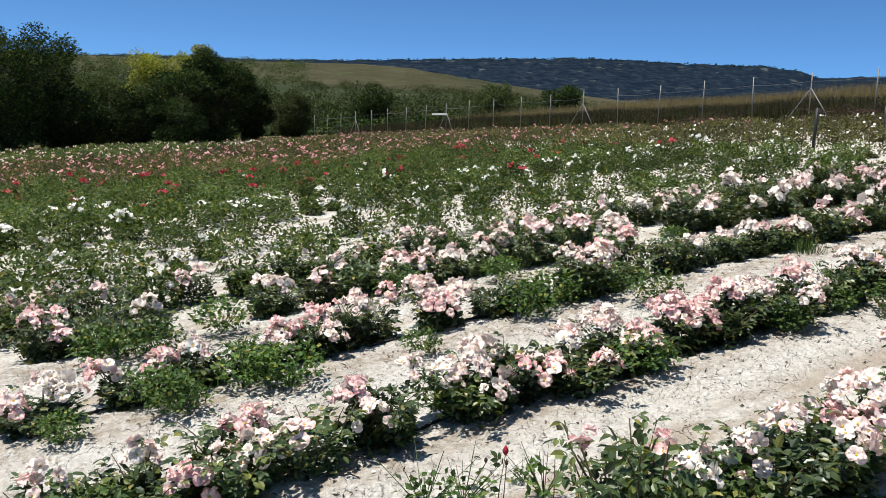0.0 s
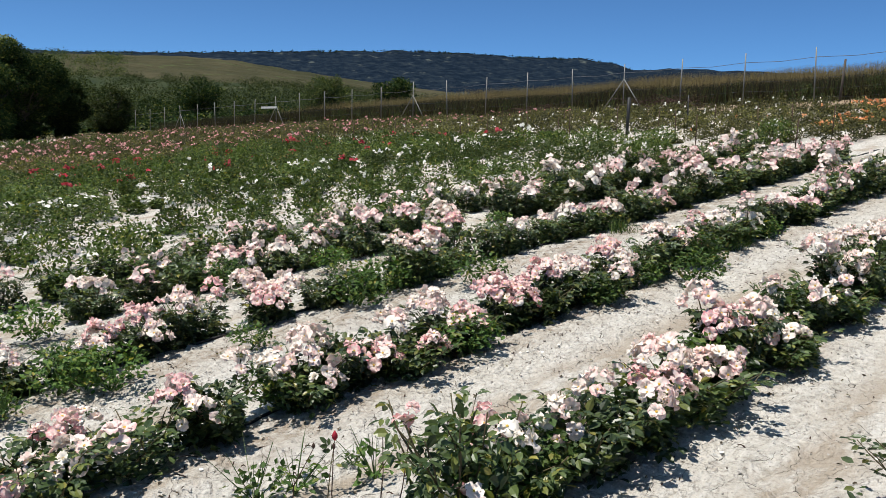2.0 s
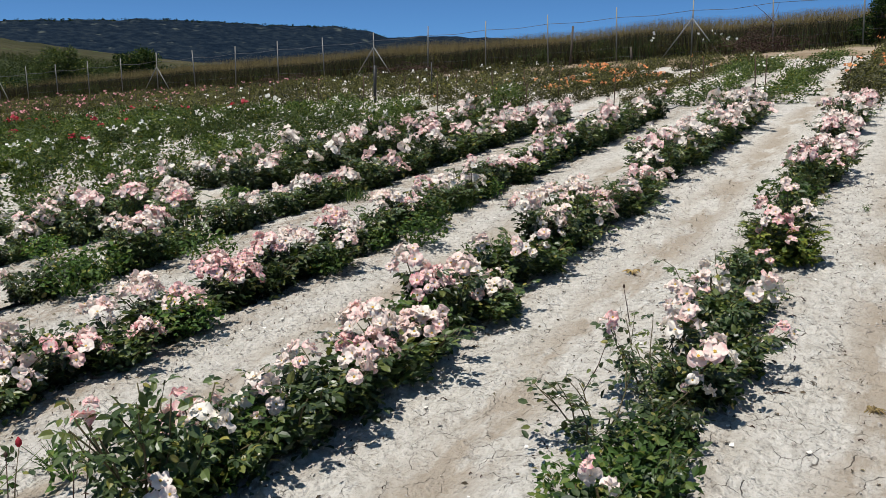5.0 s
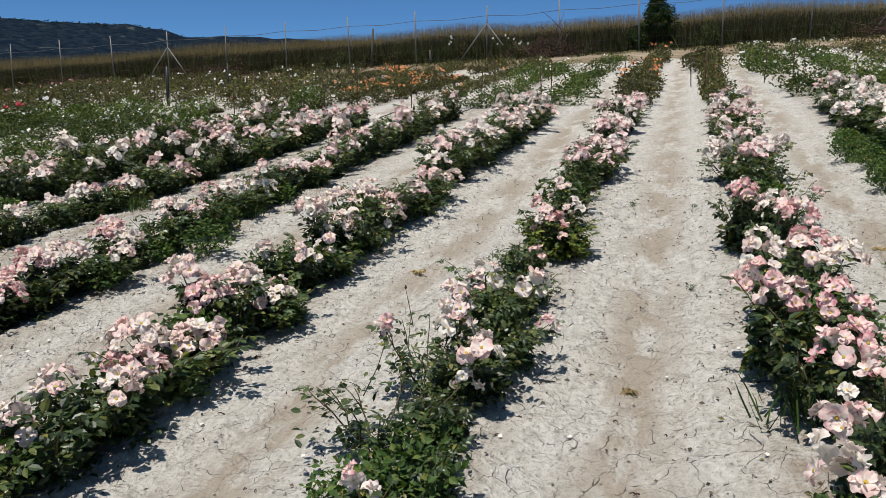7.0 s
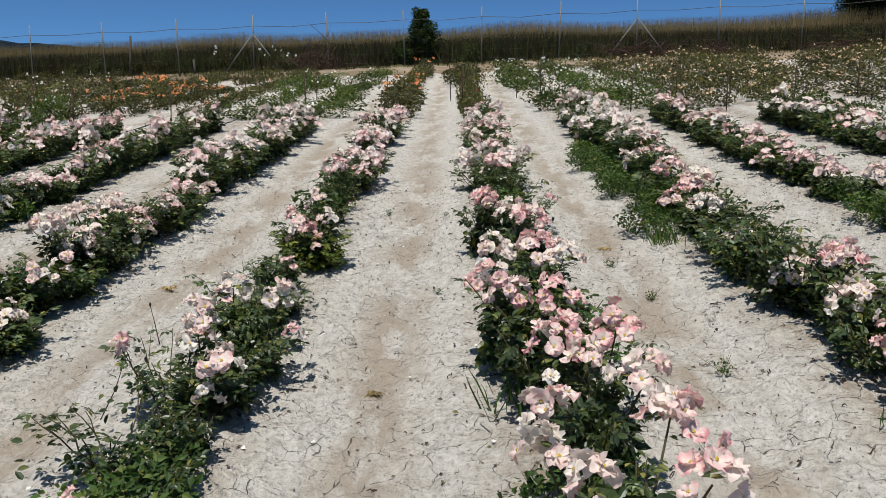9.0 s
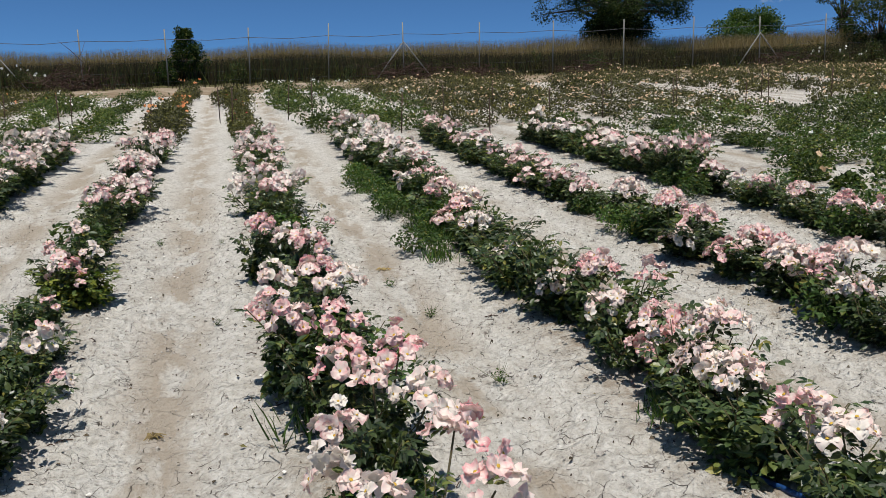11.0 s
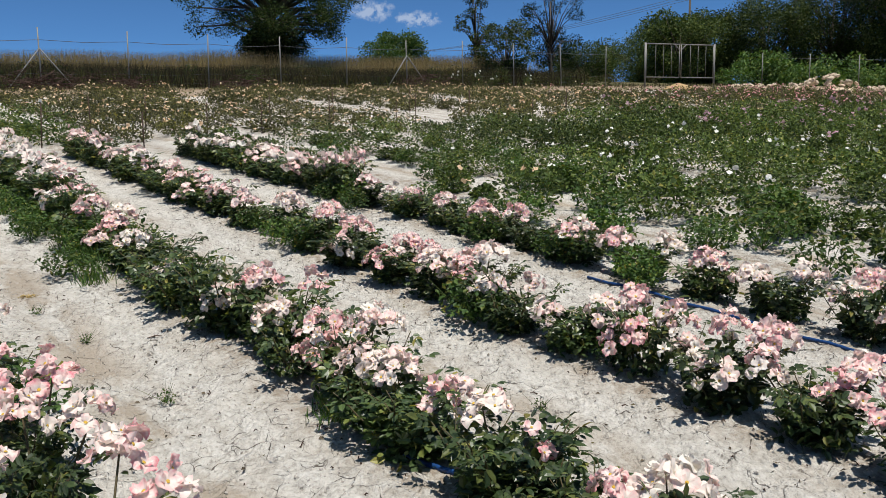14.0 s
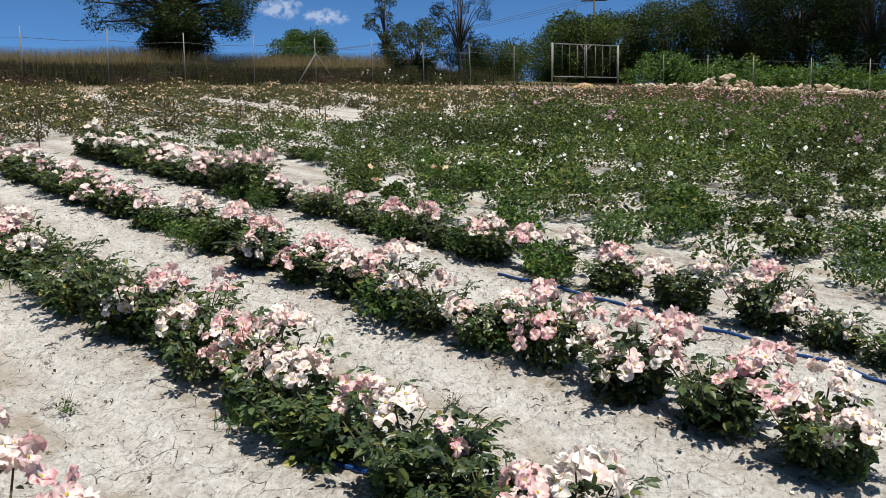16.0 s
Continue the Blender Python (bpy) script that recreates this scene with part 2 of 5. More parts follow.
ORANGE = petal_material("orange_petal", (0.85, 0.40, 0.16), (0.80, 0.17, 0.06), (0.80, 0.30, 0.16), 0.3)
PEACH = petal_material("peach_petal", (0.78, 0.58, 0.36), (0.76, 0.38, 0.26), (0.80, 0.64, 0.46), 0.4)
PURPLE = petal_material("mauve_petal", (0.56, 0.36, 0.42), (0.44, 0.20, 0.28), (0.60, 0.42, 0.46), 0.4)
STAMEN = plain_material("stamen", (0.62, 0.42, 0.06), (0.45, 0.26, 0.04), 0.8, 60)
STEEL = plain_material("galvanised_steel", (0.15, 0.15, 0.14), (0.26, 0.25, 0.23), 0.6, 9, 0.2)
RUST = plain_material("rusty_rod", (0.035, 0.022, 0.016), (0.09, 0.05, 0.035), 0.85, 14)
BLACK = plain_material("black_plastic", (0.012, 0.012, 0.013), (0.03, 0.03, 0.03), 0.5, 8)
HOSE = plain_material("blue_hose", (0.006, 0.03, 0.11), (0.012, 0.06, 0.20), 0.4, 15)
BLACK_HOSE = plain_material("black_hose", (0.010, 0.010, 0.012), (0.022, 0.022, 0.022), 0.7, 15)
WIRE = plain_material("fence_wire", (0.10, 0.11, 0.12), (0.20, 0.20, 0.21), 0.6, 9, 0.4)
ROCK = plain_material("limestone", (0.46, 0.35, 0.24), (0.62, 0.52, 0.39), 0.9, 3.0, 0, 0.03)
CLOD = plain_material("soil_clod", (0.34, 0.30, 0.255), (0.62, 0.58, 0.53), 0.95, 30)


# ---- mesh helpers ----
def mesh(name, verts, faces, mats, smooth=False, attr=None, slots=None):
    me = bpy.data.meshes.new(name)
    me.from_pydata(np.asarray(verts).tolist(), [], [tuple(int(i) for i in f) for f in faces])
    for m in mats if isinstance(mats, (list, tuple)) else [mats]:
        me.materials.append(m)
    if smooth:
        me.shade_smooth()
    if attr is not None:
        me.attributes.new("t", "FLOAT", "POINT").data.foreach_set("value", np.asarray(attr, dtype=np.float32))
    if slots is not None:
        me.polygons.foreach_set("material_index", np.asarray(slots, dtype=np.int32))
    return me


class Build:
    """Collects many small shapes into one mesh."""

    def __init__(self):
        self.v, self.f, self.a, self.k = [], [], [], 0

    def add(self, verts, faces, attr=None):
        verts = np.asarray(verts, dtype=float)
        self.v.append(verts)
        self.f += [tuple(i + self.k for i in f) for f in faces]
        self.a.append(np.zeros(len(verts)) if attr is None else np.asarray(attr, dtype=float))
        self.k += len(verts)

    def many(self, shape, faces, origin, x, y, z, attr=None):
        """One shape (k x 3) at many frames: origin, x, y, z are n x 3, already scaled."""
        shape = np.asarray(shape, dtype=float)
        n, k = len(origin), len(shape)
        if n == 0:
            return
        v = origin[:, None] + shape[None, :, 0:1] * x[:, None] + shape[None, :, 1:2] * y[:, None] + shape[None, :, 2:3] * z[:, None]
        self.v.append(v.reshape(-1, 3))
        f = np.asarray(faces)
        self.f += [tuple(q) for q in (f[None] + (self.k + np.arange(n) * k)[:, None, None]).reshape(-1, f.shape[1]).tolist()]
        self.a.append(np.tile(np.zeros(k) if attr is None else np.asarray(attr, dtype=float), n))
        self.k += n * k

    def tube(self, pts, radii, sides=5):
        pts = np.asarray(pts, dtype=float)
        ring = []
        for i, p in enumerate(pts):
            d = pts[min(i + 1, len(pts) - 1)] - pts[max(i - 1, 0)]
            d = d / (np.linalg.norm(d) + 1e-9)
            a = np.cross(d, (0.31, 0.17, 0.93) if abs(d[2]) < 0.9 else (1.0, 0, 0))
            a /= np.linalg.norm(a) + 1e-9
            b = np.cross(d, a)
            for j in range(sides):
                w = 2 * math.pi * j / sides
                ring.append(p + radii[i] * (math.cos(w) * a + math.sin(w) * b))
        fs = []
        for i in range(len(pts) - 1):
            for j in range(sides):
                q, w = i * sides + j, i * sides + (j + 1) % sides
                fs.append((q, w, w + sides, q + sides))
        fs.append(tuple(range(sides))[::-1])
        fs.append(tuple((len(pts) - 1) * sides + j for j in range(sides)))
        self.add(ring, fs)

    def mesh(self, name, mat, smooth=False, attr=False):
        return mesh(name, np.concatenate(self.v), self.f, mat, smooth, np.concatenate(self.a) if attr else None)


def part(name, data, parent, label="", m=None):
    ob = new(name, data)
    ob.parent = parent
    if m is not None:
        ob.matrix_local = m
    return tagged(ob, label)


def unit(v):
    return v / (np.linalg.norm(v, axis=-1, keepdims=True) + 1e-9)


def frames(direction, up):
    x = unit(direction)
    y = unit(np.cross(up, x))
    return x, y, np.cross(x, y)


LEAFLET = [(0, 0, 0), (0.28, -0.26, 0.05), (0.3, 0, -0.02), (0.28, 0.26, 0.05), (0.68, -0.24, 0.02), (0.68, 0, -0.05), (0.68, 0.24, 0.02), (1, 0, -0.14)]
LEAFLET_F = [(0, 2, 1), (0, 3, 2), (1, 2, 5), (1, 5, 4), (2, 3, 6), (2, 6, 5), (4, 5, 7), (5, 6, 7)]
SIMPLE = [(0, 0, 0), (0.5, -0.3, 0.06), (0.5, 0, -0.03), (0.5, 0.3, 0.06), (1, 0, -0.1)]
SIMPLE_F = [(0, 2, 1), (0, 3, 2), (1, 2, 4), (2, 3, 4)]
FOLD = [(0, 0, 0), (0.5, -0.3, 0.08), (1, 0, -0.1), (0.5, 0.3, 0.08)]
FOLD_F = [(0, 2, 1), (0, 3, 2)]
BLADE = [(0, -0.5, 0), (0, 0.5, 0), (0.5, 0.35, 0), (0.5, -0.35, 0), (1, 0, 0)]
rng = np.random.default_rng(7)


def cloud_leaves(b, points, size, out=None, shape=SIMPLE, faces=SIMPLE_F, lift=0.3, rnd=None):
    """Single leaves at points, turned every way, tending to face outwards and up."""
    g = rnd or rng
    n = len(points)
    d = unit(g.normal(size=(n, 3)) * (1, 1, 0.6) + (0 if out is None else out) + (0, 0, lift * 0.3))
    up = unit(g.normal(size=(n, 3)) * 0.6 + (0, 0, 1.0))
    x, y, z = frames(d, up)
    k = (size * g.uniform(0.65, 1.3, n))[:, None]
    b.many(shape, faces, np.asarray(points), x * k, y * k, z * k)


def compound_leaf(b, o, d, size, g):
    """A rose leaf: a short stalk with five leaflets."""
    d = unit(np.asarray(d, dtype=float))
    x, y, z = frames(d[None], np.array([[g.normal() * 0.3, g.normal() * 0.3, 1.0]]))
    x, y, z = x[0], y[0], z[0]
    os_, ds_ = [], []
    for a, side in ((0.30, 1), (0.30, -1), (0.62, 1), (0.62, -1), (0.75, 0)):
        os_.append(o + x * size * a * 1.5 - z * size * 0.25 * a * a)
        ds_.append(x * (0.45 if side else 1.0) + y * side * 0.9 - z * 0.22 + g.normal(size=3) * 0.12)
    X, Y, Z = frames(np.array(ds_), np.tile(z, (5, 1)) + g.normal(size=(5, 3)) * 0.18)
    k = (size * g.uniform(0.8, 1.1, 5) * np.array([0.75, 0.75, 0.95, 0.95, 1.1]))[:, None]
    b.many(LEAFLET, LEAFLET_F, np.array(os_), X * k, Y * k, Z * k)


# ---- ground ----
def axis(lo, hi, step, far):
    a = list(np.arange(lo, hi, step))
    k, x, y = step, a[0], a[-1]
    left, right = [], []
    while -x < far or y < far:
        k *= 1.13
        x, y = x - k, y + k
        left.append(x)
        right.append(y)
    return np.array(left[::-1] + a + right)


def build_ground():
    ra, sa = axis(0.2, 7.5, 0.028, 4200), axis(-4.9, 5.2, 0.028, 4200)
    R_, S_ = np.meshgrid(ra, sa, indexing="ij")
    X, Y = R_ * U[0] + S_ * N[0], R_ * U[1] + S_ * N[1]
    Z = plane(X, Y)
    D = np.hypot(X, Y)
    for i, j in zip(*np.where(D < 45)):
        Z[i, j] += relief(R_[i, j], S_[i, j], X[i, j], Y[i, j])
    a, b = R_.shape
    idx = np.arange(a * b).reshape(a, b)
    f = np.stack([idx[:-1, :-1], idx[1:, :-1], idx[1:, 1:], idx[:-1, 1:]], -1).reshape(-1, 4)
    me = mesh("ground", np.stack([X, Y, Z], -1).reshape(-1, 3), f, [SOIL, SCRUB_EARTH, HEADLAND], True)
    cx = (X[:-1, :-1] + X[1:, 1:]).ravel() / 2
    cy = (Y[:-1, :-1] + Y[1:, 1:]).ravel() / 2
    q = cx * FU[0] + cy * FU[1]
    along = cx * FN[0] + cy * FN[1]
    out = (q > FENCE + 0.3) | (along < -90) | (along > 60) | (q < -40)
    me.polygons.foreach_set("material_index", np.where(out, 1, np.where((q > 27.6) & ~out, 2, 0)).astype(np.int32))
    return tagged(new("ground", me), "pale cracked chalky soil of a sloping rose field", "ground", "", "structure")


def earth_material(name, a, c, d):
    m, n, l, b = material(name, 0.95, 0.1)
    co = n.new("ShaderNodeNewGeometry").outputs["Position"]
    f = noise_node(n, l, co, 0.35, 6, 0.7)
    g = noise_node(n, l, co, 3.0, 6, 0.7)
    l.new(mix(n, l, 0.5, ramp(n, l, f, [(0.35, a), (0.5, c), (0.65, d)]), ramp(n, l, g, [(0.3, a), (0.55, c), (0.7, d)])), b.inputs["Base Color"])
    bump(n, l, b, g, 0.8, 0.05)
    return m


SCRUB_EARTH = earth_material("scrub_earth", (0.05, 0.055, 0.02), (0.10, 0.09, 0.04), (0.17, 0.13, 0.07))
HEADLAND = earth_material("headland_earth", (0.12, 0.085, 0.05), (0.24, 0.18, 0.12), (0.46, 0.40, 0.33))
build_ground()


# ---- far hills ----
def hill(name, label, crest, near, far, foot, mat, rough=0.0, seed=1):
    """A hillside: crest is (compass angle, height angle) from the walk's start; the slope climbs from near to far metres."""
    az = np.linspace(crest[0][0], crest[-1][0], 260)
    el = np.interp(az, [c[0] for c in crest], [c[1] for c in crest])
    v, cols = [], 26
    for i, a in enumerate(az):
        top = 1.4 + far * math.tan(radians(el[i]))
        for j in range(cols):
            k = j / (cols - 5)
            d = near + (far - near) * k
            z = foot + (top - foot) * (k ** 1.15 if k <= 1 else 1 - 0.6 * (k - 1))
            z += rough * noise.noise(Vector((a * 0.9, k * 6, seed))) * min(1, k * 3) + rough * 0.35 * noise.noise(Vector((a * 6, k * 14, seed)))
            v.append((d * math.sin(radians(a)), d * math.cos(radians(a)), z))
    f = [(i * cols + j, (i + 1) * cols + j, (i + 1) * cols + j + 1, i * cols + j + 1) for i in range(len(az) - 1) for j in range(cols - 1)]
    return tagged(new(name, mesh(name, v, f, mat, True)), label, "hill", "", "structure")


def hill_material(name, stops, scale, spots, spot_scale, spot_at, squash=1.0, depth=1.0):
    m, n, l, b = material(name, 0.95, 0.05)
    co = n.new("ShaderNodeNewGeometry").outputs["Position"]
    mp = n.new("ShaderNodeMapping")
    mp.inputs["Scale"].default_value = (1, depth, squash)
    l.new(co, mp.inputs[0])
    c = ramp(n, l, noise_node(n, l, mp.outputs[0], scale, 8, 0.72), stops)
    s = ramp(n, l, noise_node(n, l, mp.outputs[0], spot_scale, 5, 0.6), [(spot_at, (0, 0, 0)), (spot_at + 0.06, (1, 1, 1))])
    l.new(mix(n, l, s, c, spots), b.inputs["Base Color"])
    bump(n, l, b, noise_node(n, l, mp.outputs[0], scale * 2, 6), 1.0, 1.5 / scale * 0.1)
    return m


# woodland tones with the blue of distance haze mixed into the colour
HAZY_MESA = hill_material("hazy_wooded_hill", [(0.40, (0.002, 0.007, 0.015)), (0.52, (0.007, 0.014, 0.024)), (0.64, (0.020, 0.028, 0.034))], 0.045, (0.060, 0.070, 0.066), 0.022, 0.63, 1.6, 0.5)
SLOPE = hill_material("grassy_hill", [(0.35, (0.034, 0.036, 0.018)), (0.55, (0.054, 0.050, 0.027)), (0.7, (0.076, 0.067, 0.040))], 0.012, (0.06, 0.075, 0.03), 0.05, 0.60, 2.0)
SCRUB = hill_material("scrub_hill", [(0.35, (0.020, 0.030, 0.014)), (0.55, (0.038, 0.048, 0.022)), (0.7, (0.07, 0.07, 0.038))], 0.05, (0.12, 0.11, 0.065), 0.08, 0.64)
hill("hill_1", "long wooded table hill with pale clearings far away", [(-75, 3.4), (-40, 3.8), (-24.6, 4.0), (-20, 4.3), (-13, 4.4), (-7.7, 4.6), (-1, 4.95), (3.5, 5.1), (8.6, 5.25), (13, 5.1), (16, 4.95), (19.3, 4.9), (21.1, 4.7), (22.8, 4.2), (26.4, 4.25), (32, 4.0), (45, 3.5)], 1300, 2600, 20, HAZY_MESA, 5, 3)
hill("hill_2", "smooth dry grassy hillside below the wooded hill", [(-80, 3.0), (-40, 3.8), (-20, 4.1), (-13, 4.25), (-7, 4.42), (-3.3, 4.3), (0.5, 3.8), (3.5, 3.4), (6.5, 3.05), (12, 2.5), (20, 1.8), (30, 1.4), (45, 1.0)], 420, 900, 2, SLOPE, 1.5, 8)
hill("hill_3", "scrubby slope with scattered bushes", [(-85, 2.4), (-40, 2.9), (-25, 3.1), (-13, 3.0), (-5, 2.9), (0, 2.75), (4, 2.5), (8, 2.2), (14, 1.6), (25, 1.2), (40, 1.0)], 120, 400, 1.0, SCRUB, 1.2, 5)


# ---- trees and shrubs ----
def leaf_clumps(centres, radii, count, size, mat, name, squash=0.8, g=None):
    g = g or rng
    b = Build()
    per = np.maximum(4, (count * np.asarray(radii) ** 2 / np.sum(np.asarray(radii) ** 2)).astype(int))
    for c, r, k in zip(centres, radii, per):
        d = unit(g.normal(size=(k, 3)))
        rad = r * g.uniform(0.25, 1.0, k) ** 0.5 * (1 + 0.13 * g.normal(size=k))
        cloud_leaves(b, np.asarray(c) + d * rad[:, None] * (1, 1, squash), size, d * 0.7, FOLD, FOLD_F, rnd=g)
    return b.mesh(name, mat)


def tree(name, label, base, height, width, leaf, count, size, clumps=26, trunk=0.35, low=0.25, gap=0.3, seed=1, lean=0.0, top=0.75, clump=1.0):
    """A tapered trunk, limbs to every clump of leaves, and an uneven crown."""
    g = np.random.default_rng(seed)
    ob = new(name)
    ob.location = base
    b = Build()
    mid = height * (low + 0.25)
    b.tube([(0, 0, -0.3), (0.04 * height * lean, 0, height * 0.15), (0.1 * lean * height, 0.02 * height, mid), (0.14 * lean * height, 0, height * 0.8)],
           [trunk * 0.6, trunk * 0.45, trunk * 0.3, trunk * 0.08], 7)
    centres, radii = [], []
    for i in range(clumps):
        a = g.uniform(0, 2 * math.pi)
        k = g.uniform(0, 1)
        z = height * (low + (1 - low) * k)
        w = width * 0.5 * (math.sin(math.pi * min(1, (0.12 + 0.88 * (1 - k)) ** top)) ** 0.6) * g.uniform(0.35, 1.0)
        c = np.array([w * math.cos(a) + 0.14 * lean * height * k, w * math.sin(a), z * (1 - 0.06 * g.random())])
        centres.append(c)
        radii.append(width * clump * g.uniform(0.10, 0.2) * (1 - gap * g.random()))
        s = np.array([0.08 * lean * height, 0, min(z * 0.7, mid)])
        m = (s + c) / 2 + (0, 0, 0.06 * height)
        b.tube([s, m, c], [trunk * 0.16, trunk * 0.09, 0.02], 4)
    part("trunk", b.mesh("trunk", BARK, True), ob, "rough dark trunk and limbs")
    part("crown", leaf_clumps(centres, radii, count, size, leaf, "crown", g=g), ob)
    return tagged(ob, label, "tree")


# woods by the far corner of the field
WOODS = [
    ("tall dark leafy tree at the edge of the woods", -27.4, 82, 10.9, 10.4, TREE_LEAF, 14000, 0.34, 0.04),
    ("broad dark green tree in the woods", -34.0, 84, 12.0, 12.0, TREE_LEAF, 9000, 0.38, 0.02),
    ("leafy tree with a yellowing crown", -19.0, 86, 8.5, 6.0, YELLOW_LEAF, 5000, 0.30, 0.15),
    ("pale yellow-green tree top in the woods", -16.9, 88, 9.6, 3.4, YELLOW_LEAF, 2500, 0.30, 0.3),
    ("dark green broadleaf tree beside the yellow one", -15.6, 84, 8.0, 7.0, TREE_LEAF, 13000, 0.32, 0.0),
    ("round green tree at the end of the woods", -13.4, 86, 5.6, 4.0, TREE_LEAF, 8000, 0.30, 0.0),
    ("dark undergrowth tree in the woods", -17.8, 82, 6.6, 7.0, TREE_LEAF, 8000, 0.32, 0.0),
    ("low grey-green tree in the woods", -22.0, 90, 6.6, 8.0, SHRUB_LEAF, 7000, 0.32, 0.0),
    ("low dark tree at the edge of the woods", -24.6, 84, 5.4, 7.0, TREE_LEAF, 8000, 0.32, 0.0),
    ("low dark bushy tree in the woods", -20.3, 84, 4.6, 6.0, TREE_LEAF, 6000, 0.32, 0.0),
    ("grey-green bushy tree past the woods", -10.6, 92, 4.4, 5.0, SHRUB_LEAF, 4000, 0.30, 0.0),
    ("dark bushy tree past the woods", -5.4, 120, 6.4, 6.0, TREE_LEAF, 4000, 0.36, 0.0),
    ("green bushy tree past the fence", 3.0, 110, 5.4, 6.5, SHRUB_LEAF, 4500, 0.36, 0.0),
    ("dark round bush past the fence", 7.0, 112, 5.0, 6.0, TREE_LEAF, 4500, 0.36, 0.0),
]
for k, (lab, a, d, h, w, leaf, n_, sz, lo) in enumerate(WOODS):
    tree("tree", lab, polar(a, d), h, w, leaf, int(n_ * 2.6), sz * 0.68, 64, 0.4, lo, 0.2, 3 + k, top=0.9)
# behind the far fence
tree("tree", "large broadleaf tree with a wide open crown", polar(81.3, 44.5), 8.6, 9.4, BROAD_LEAF, 76000, 0.10, 130, 0.8, 0.14, 0.45, 31, top=1.7, clump=0.62)
tree("tree", "dense dark conical shrub beside the fence", polar(53.8, 34.8), 2.05, 2.1, TREE_LEAF, 15000, 0.08, 90, 0.10, -0.35, 0.35, 32, top=1.9, clump=0.8)
tree("tree", "round bright bushy tree behind the dry grass", polar(89.2, 66), 3.0, 5.2, VINE_LEAF, 14000, 0.17, 44, 0.2, 0.0, 0.2, 33, top=1.2)
tree("tree", "thin airy tree with sparse leaves", polar(94.6, 50), 5.4, 2.4, SHRUB_LEAF, 4500, 0.11, 34, 0.25, 0.1, 0.5, 34, top=1.2, clump=1.0)
tree("tree", "leaning airy tree with sparse leaves", polar(99.5, 50), 5.8, 3.8, TREE_LEAF, 10000, 0.09, 44, 0.3, 0.1, 0.5, 35, 0.4, top=1.1, clump=0.95)
tree("tree", "bushy young tree by the fence", polar(96.6, 47), 3.4, 3.6, SHRUB_LEAF, 9000, 0.12, 34, 0.2, 0.0, 0.3, 36, top=0.6)
for k, (a, d, h, w, lab) in enumerate([(101.5, 96, 4.6, 9, "low tree of the wood behind the gate"), (105.5, 88, 5.2, 9, "leafy tree of the wood behind the gate"), (109.0, 78, 5.6, 8, "leafy tree behind the gate"), (112.8, 76, 7.0, 9, "tall leafy tree of the dark wood"), (116.4, 78, 10.0, 10, "tall dark tree of the wood"), (120.5, 74, 11.5, 11, "very dark tall tree of the wood"), (124.5, 72, 12.5, 11, "very dark tall tree of the wood"), (128.5, 72, 13.0, 12, "very dark tall tree of the wood"), (133.0, 72, 13.0, 12, "dark tree at the edge of the wood"), (118.5, 84, 11.5, 12, "dense tall tree deeper in the wood"), (122.8, 84, 13.0, 13, "dense tall tree deeper in the wood")]):
    # lit crowns take the brighter leaf; the wood's shade is in the near-black one
    tree("tree", lab, polar(a, d), h, w, SUNLIT_LEAF if a < 117 else TREE_LEAF, 34000, 0.18, 80, 0.45, 0.0, 0.1, 50 + k, top=0.7)


tree("tree", "sunlit leafy tree behind the gate", polar(107.6, 60), 4.5, 5.2, SUNLIT_LEAF, 24000, 0.15, 70, 0.3, 0.0, 0.3, 38, top=0.8)
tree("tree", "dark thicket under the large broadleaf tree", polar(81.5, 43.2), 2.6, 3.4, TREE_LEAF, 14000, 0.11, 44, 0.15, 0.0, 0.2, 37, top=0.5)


def creeper():
    """A bank of creeper and bramble before the wood."""
    g = np.random.default_rng(77)
    cs, rs = [], []
    for i in range(170):
        a = g.uniform(110.2, 134)
        c = polar(a, g.uniform(63, 68), g.uniform(0.2, 1.6 + 0.5 * math.sin(a * 1.3)))
        cs.append(c)
        rs.append(g.uniform(0.5, 1.1))
    tagged(new("creeper", leaf_clumps(cs, rs, 20000, 0.24, VINE_LEAF, "creeper", 0.8, g)), "thick green creeper and brambles before the wood", "creeper", "", "stuff")


creeper()


CREST3 = [(-85, 2.4), (-40, 2.9), (-25, 3.1), (-13, 3.0), (-5, 2.9), (0, 2.75), (4, 2.5), (8, 2.2), (14, 1.6), (25, 1.2), (40, 1.0)]
CREST2 = [(-80, 3.0), (-40, 3.8), (-20, 4.1), (-13, 4.25), (-7, 4.42), (-3.3, 4.3), (0.5, 3.8), (3.5, 3.4)]


def shrubs(name, label, count, leaves, az0, az1, d0, d1, near, far, foot, crest, small, large, size, leaf, seed):
    """Bushes over a hillside, too many to count."""
    g = np.random.default_rng(seed)
    centres, radii = [], []
    for i in range(count):
        a, d = g.uniform(az0, az1), d0 + (d1 - d0) * g.random() ** 1.3
        k = (d - near) / (far - near)
        el = np.interp(a, [c[0] for c in crest], [c[1] for c in crest])
        z = foot + (1.4 + far * math.tan(radians(el)) - foot) * max(0.0, k) ** 1.15 if k > 0 else float(plane(d * math.sin(radians(a)), d * math.cos(radians(a))))
        r = g.uniform(small, large) * (0.7 if d < 130 else 1.0)
        for j in range(3):
            centres.append((d * math.sin(radians(a)) + g.normal() * r * 0.7, d * math.cos(radians(a)) + g.normal() * r * 0.7, z + r * (0.35 + 0.25 * j)))
            radii.append(r * g.uniform(0.6, 1.0))
    tagged(new(name, leaf_clumps(centres, radii, leaves, size, leaf, name, 0.8, g)), label, "shrubs", "", "stuff")


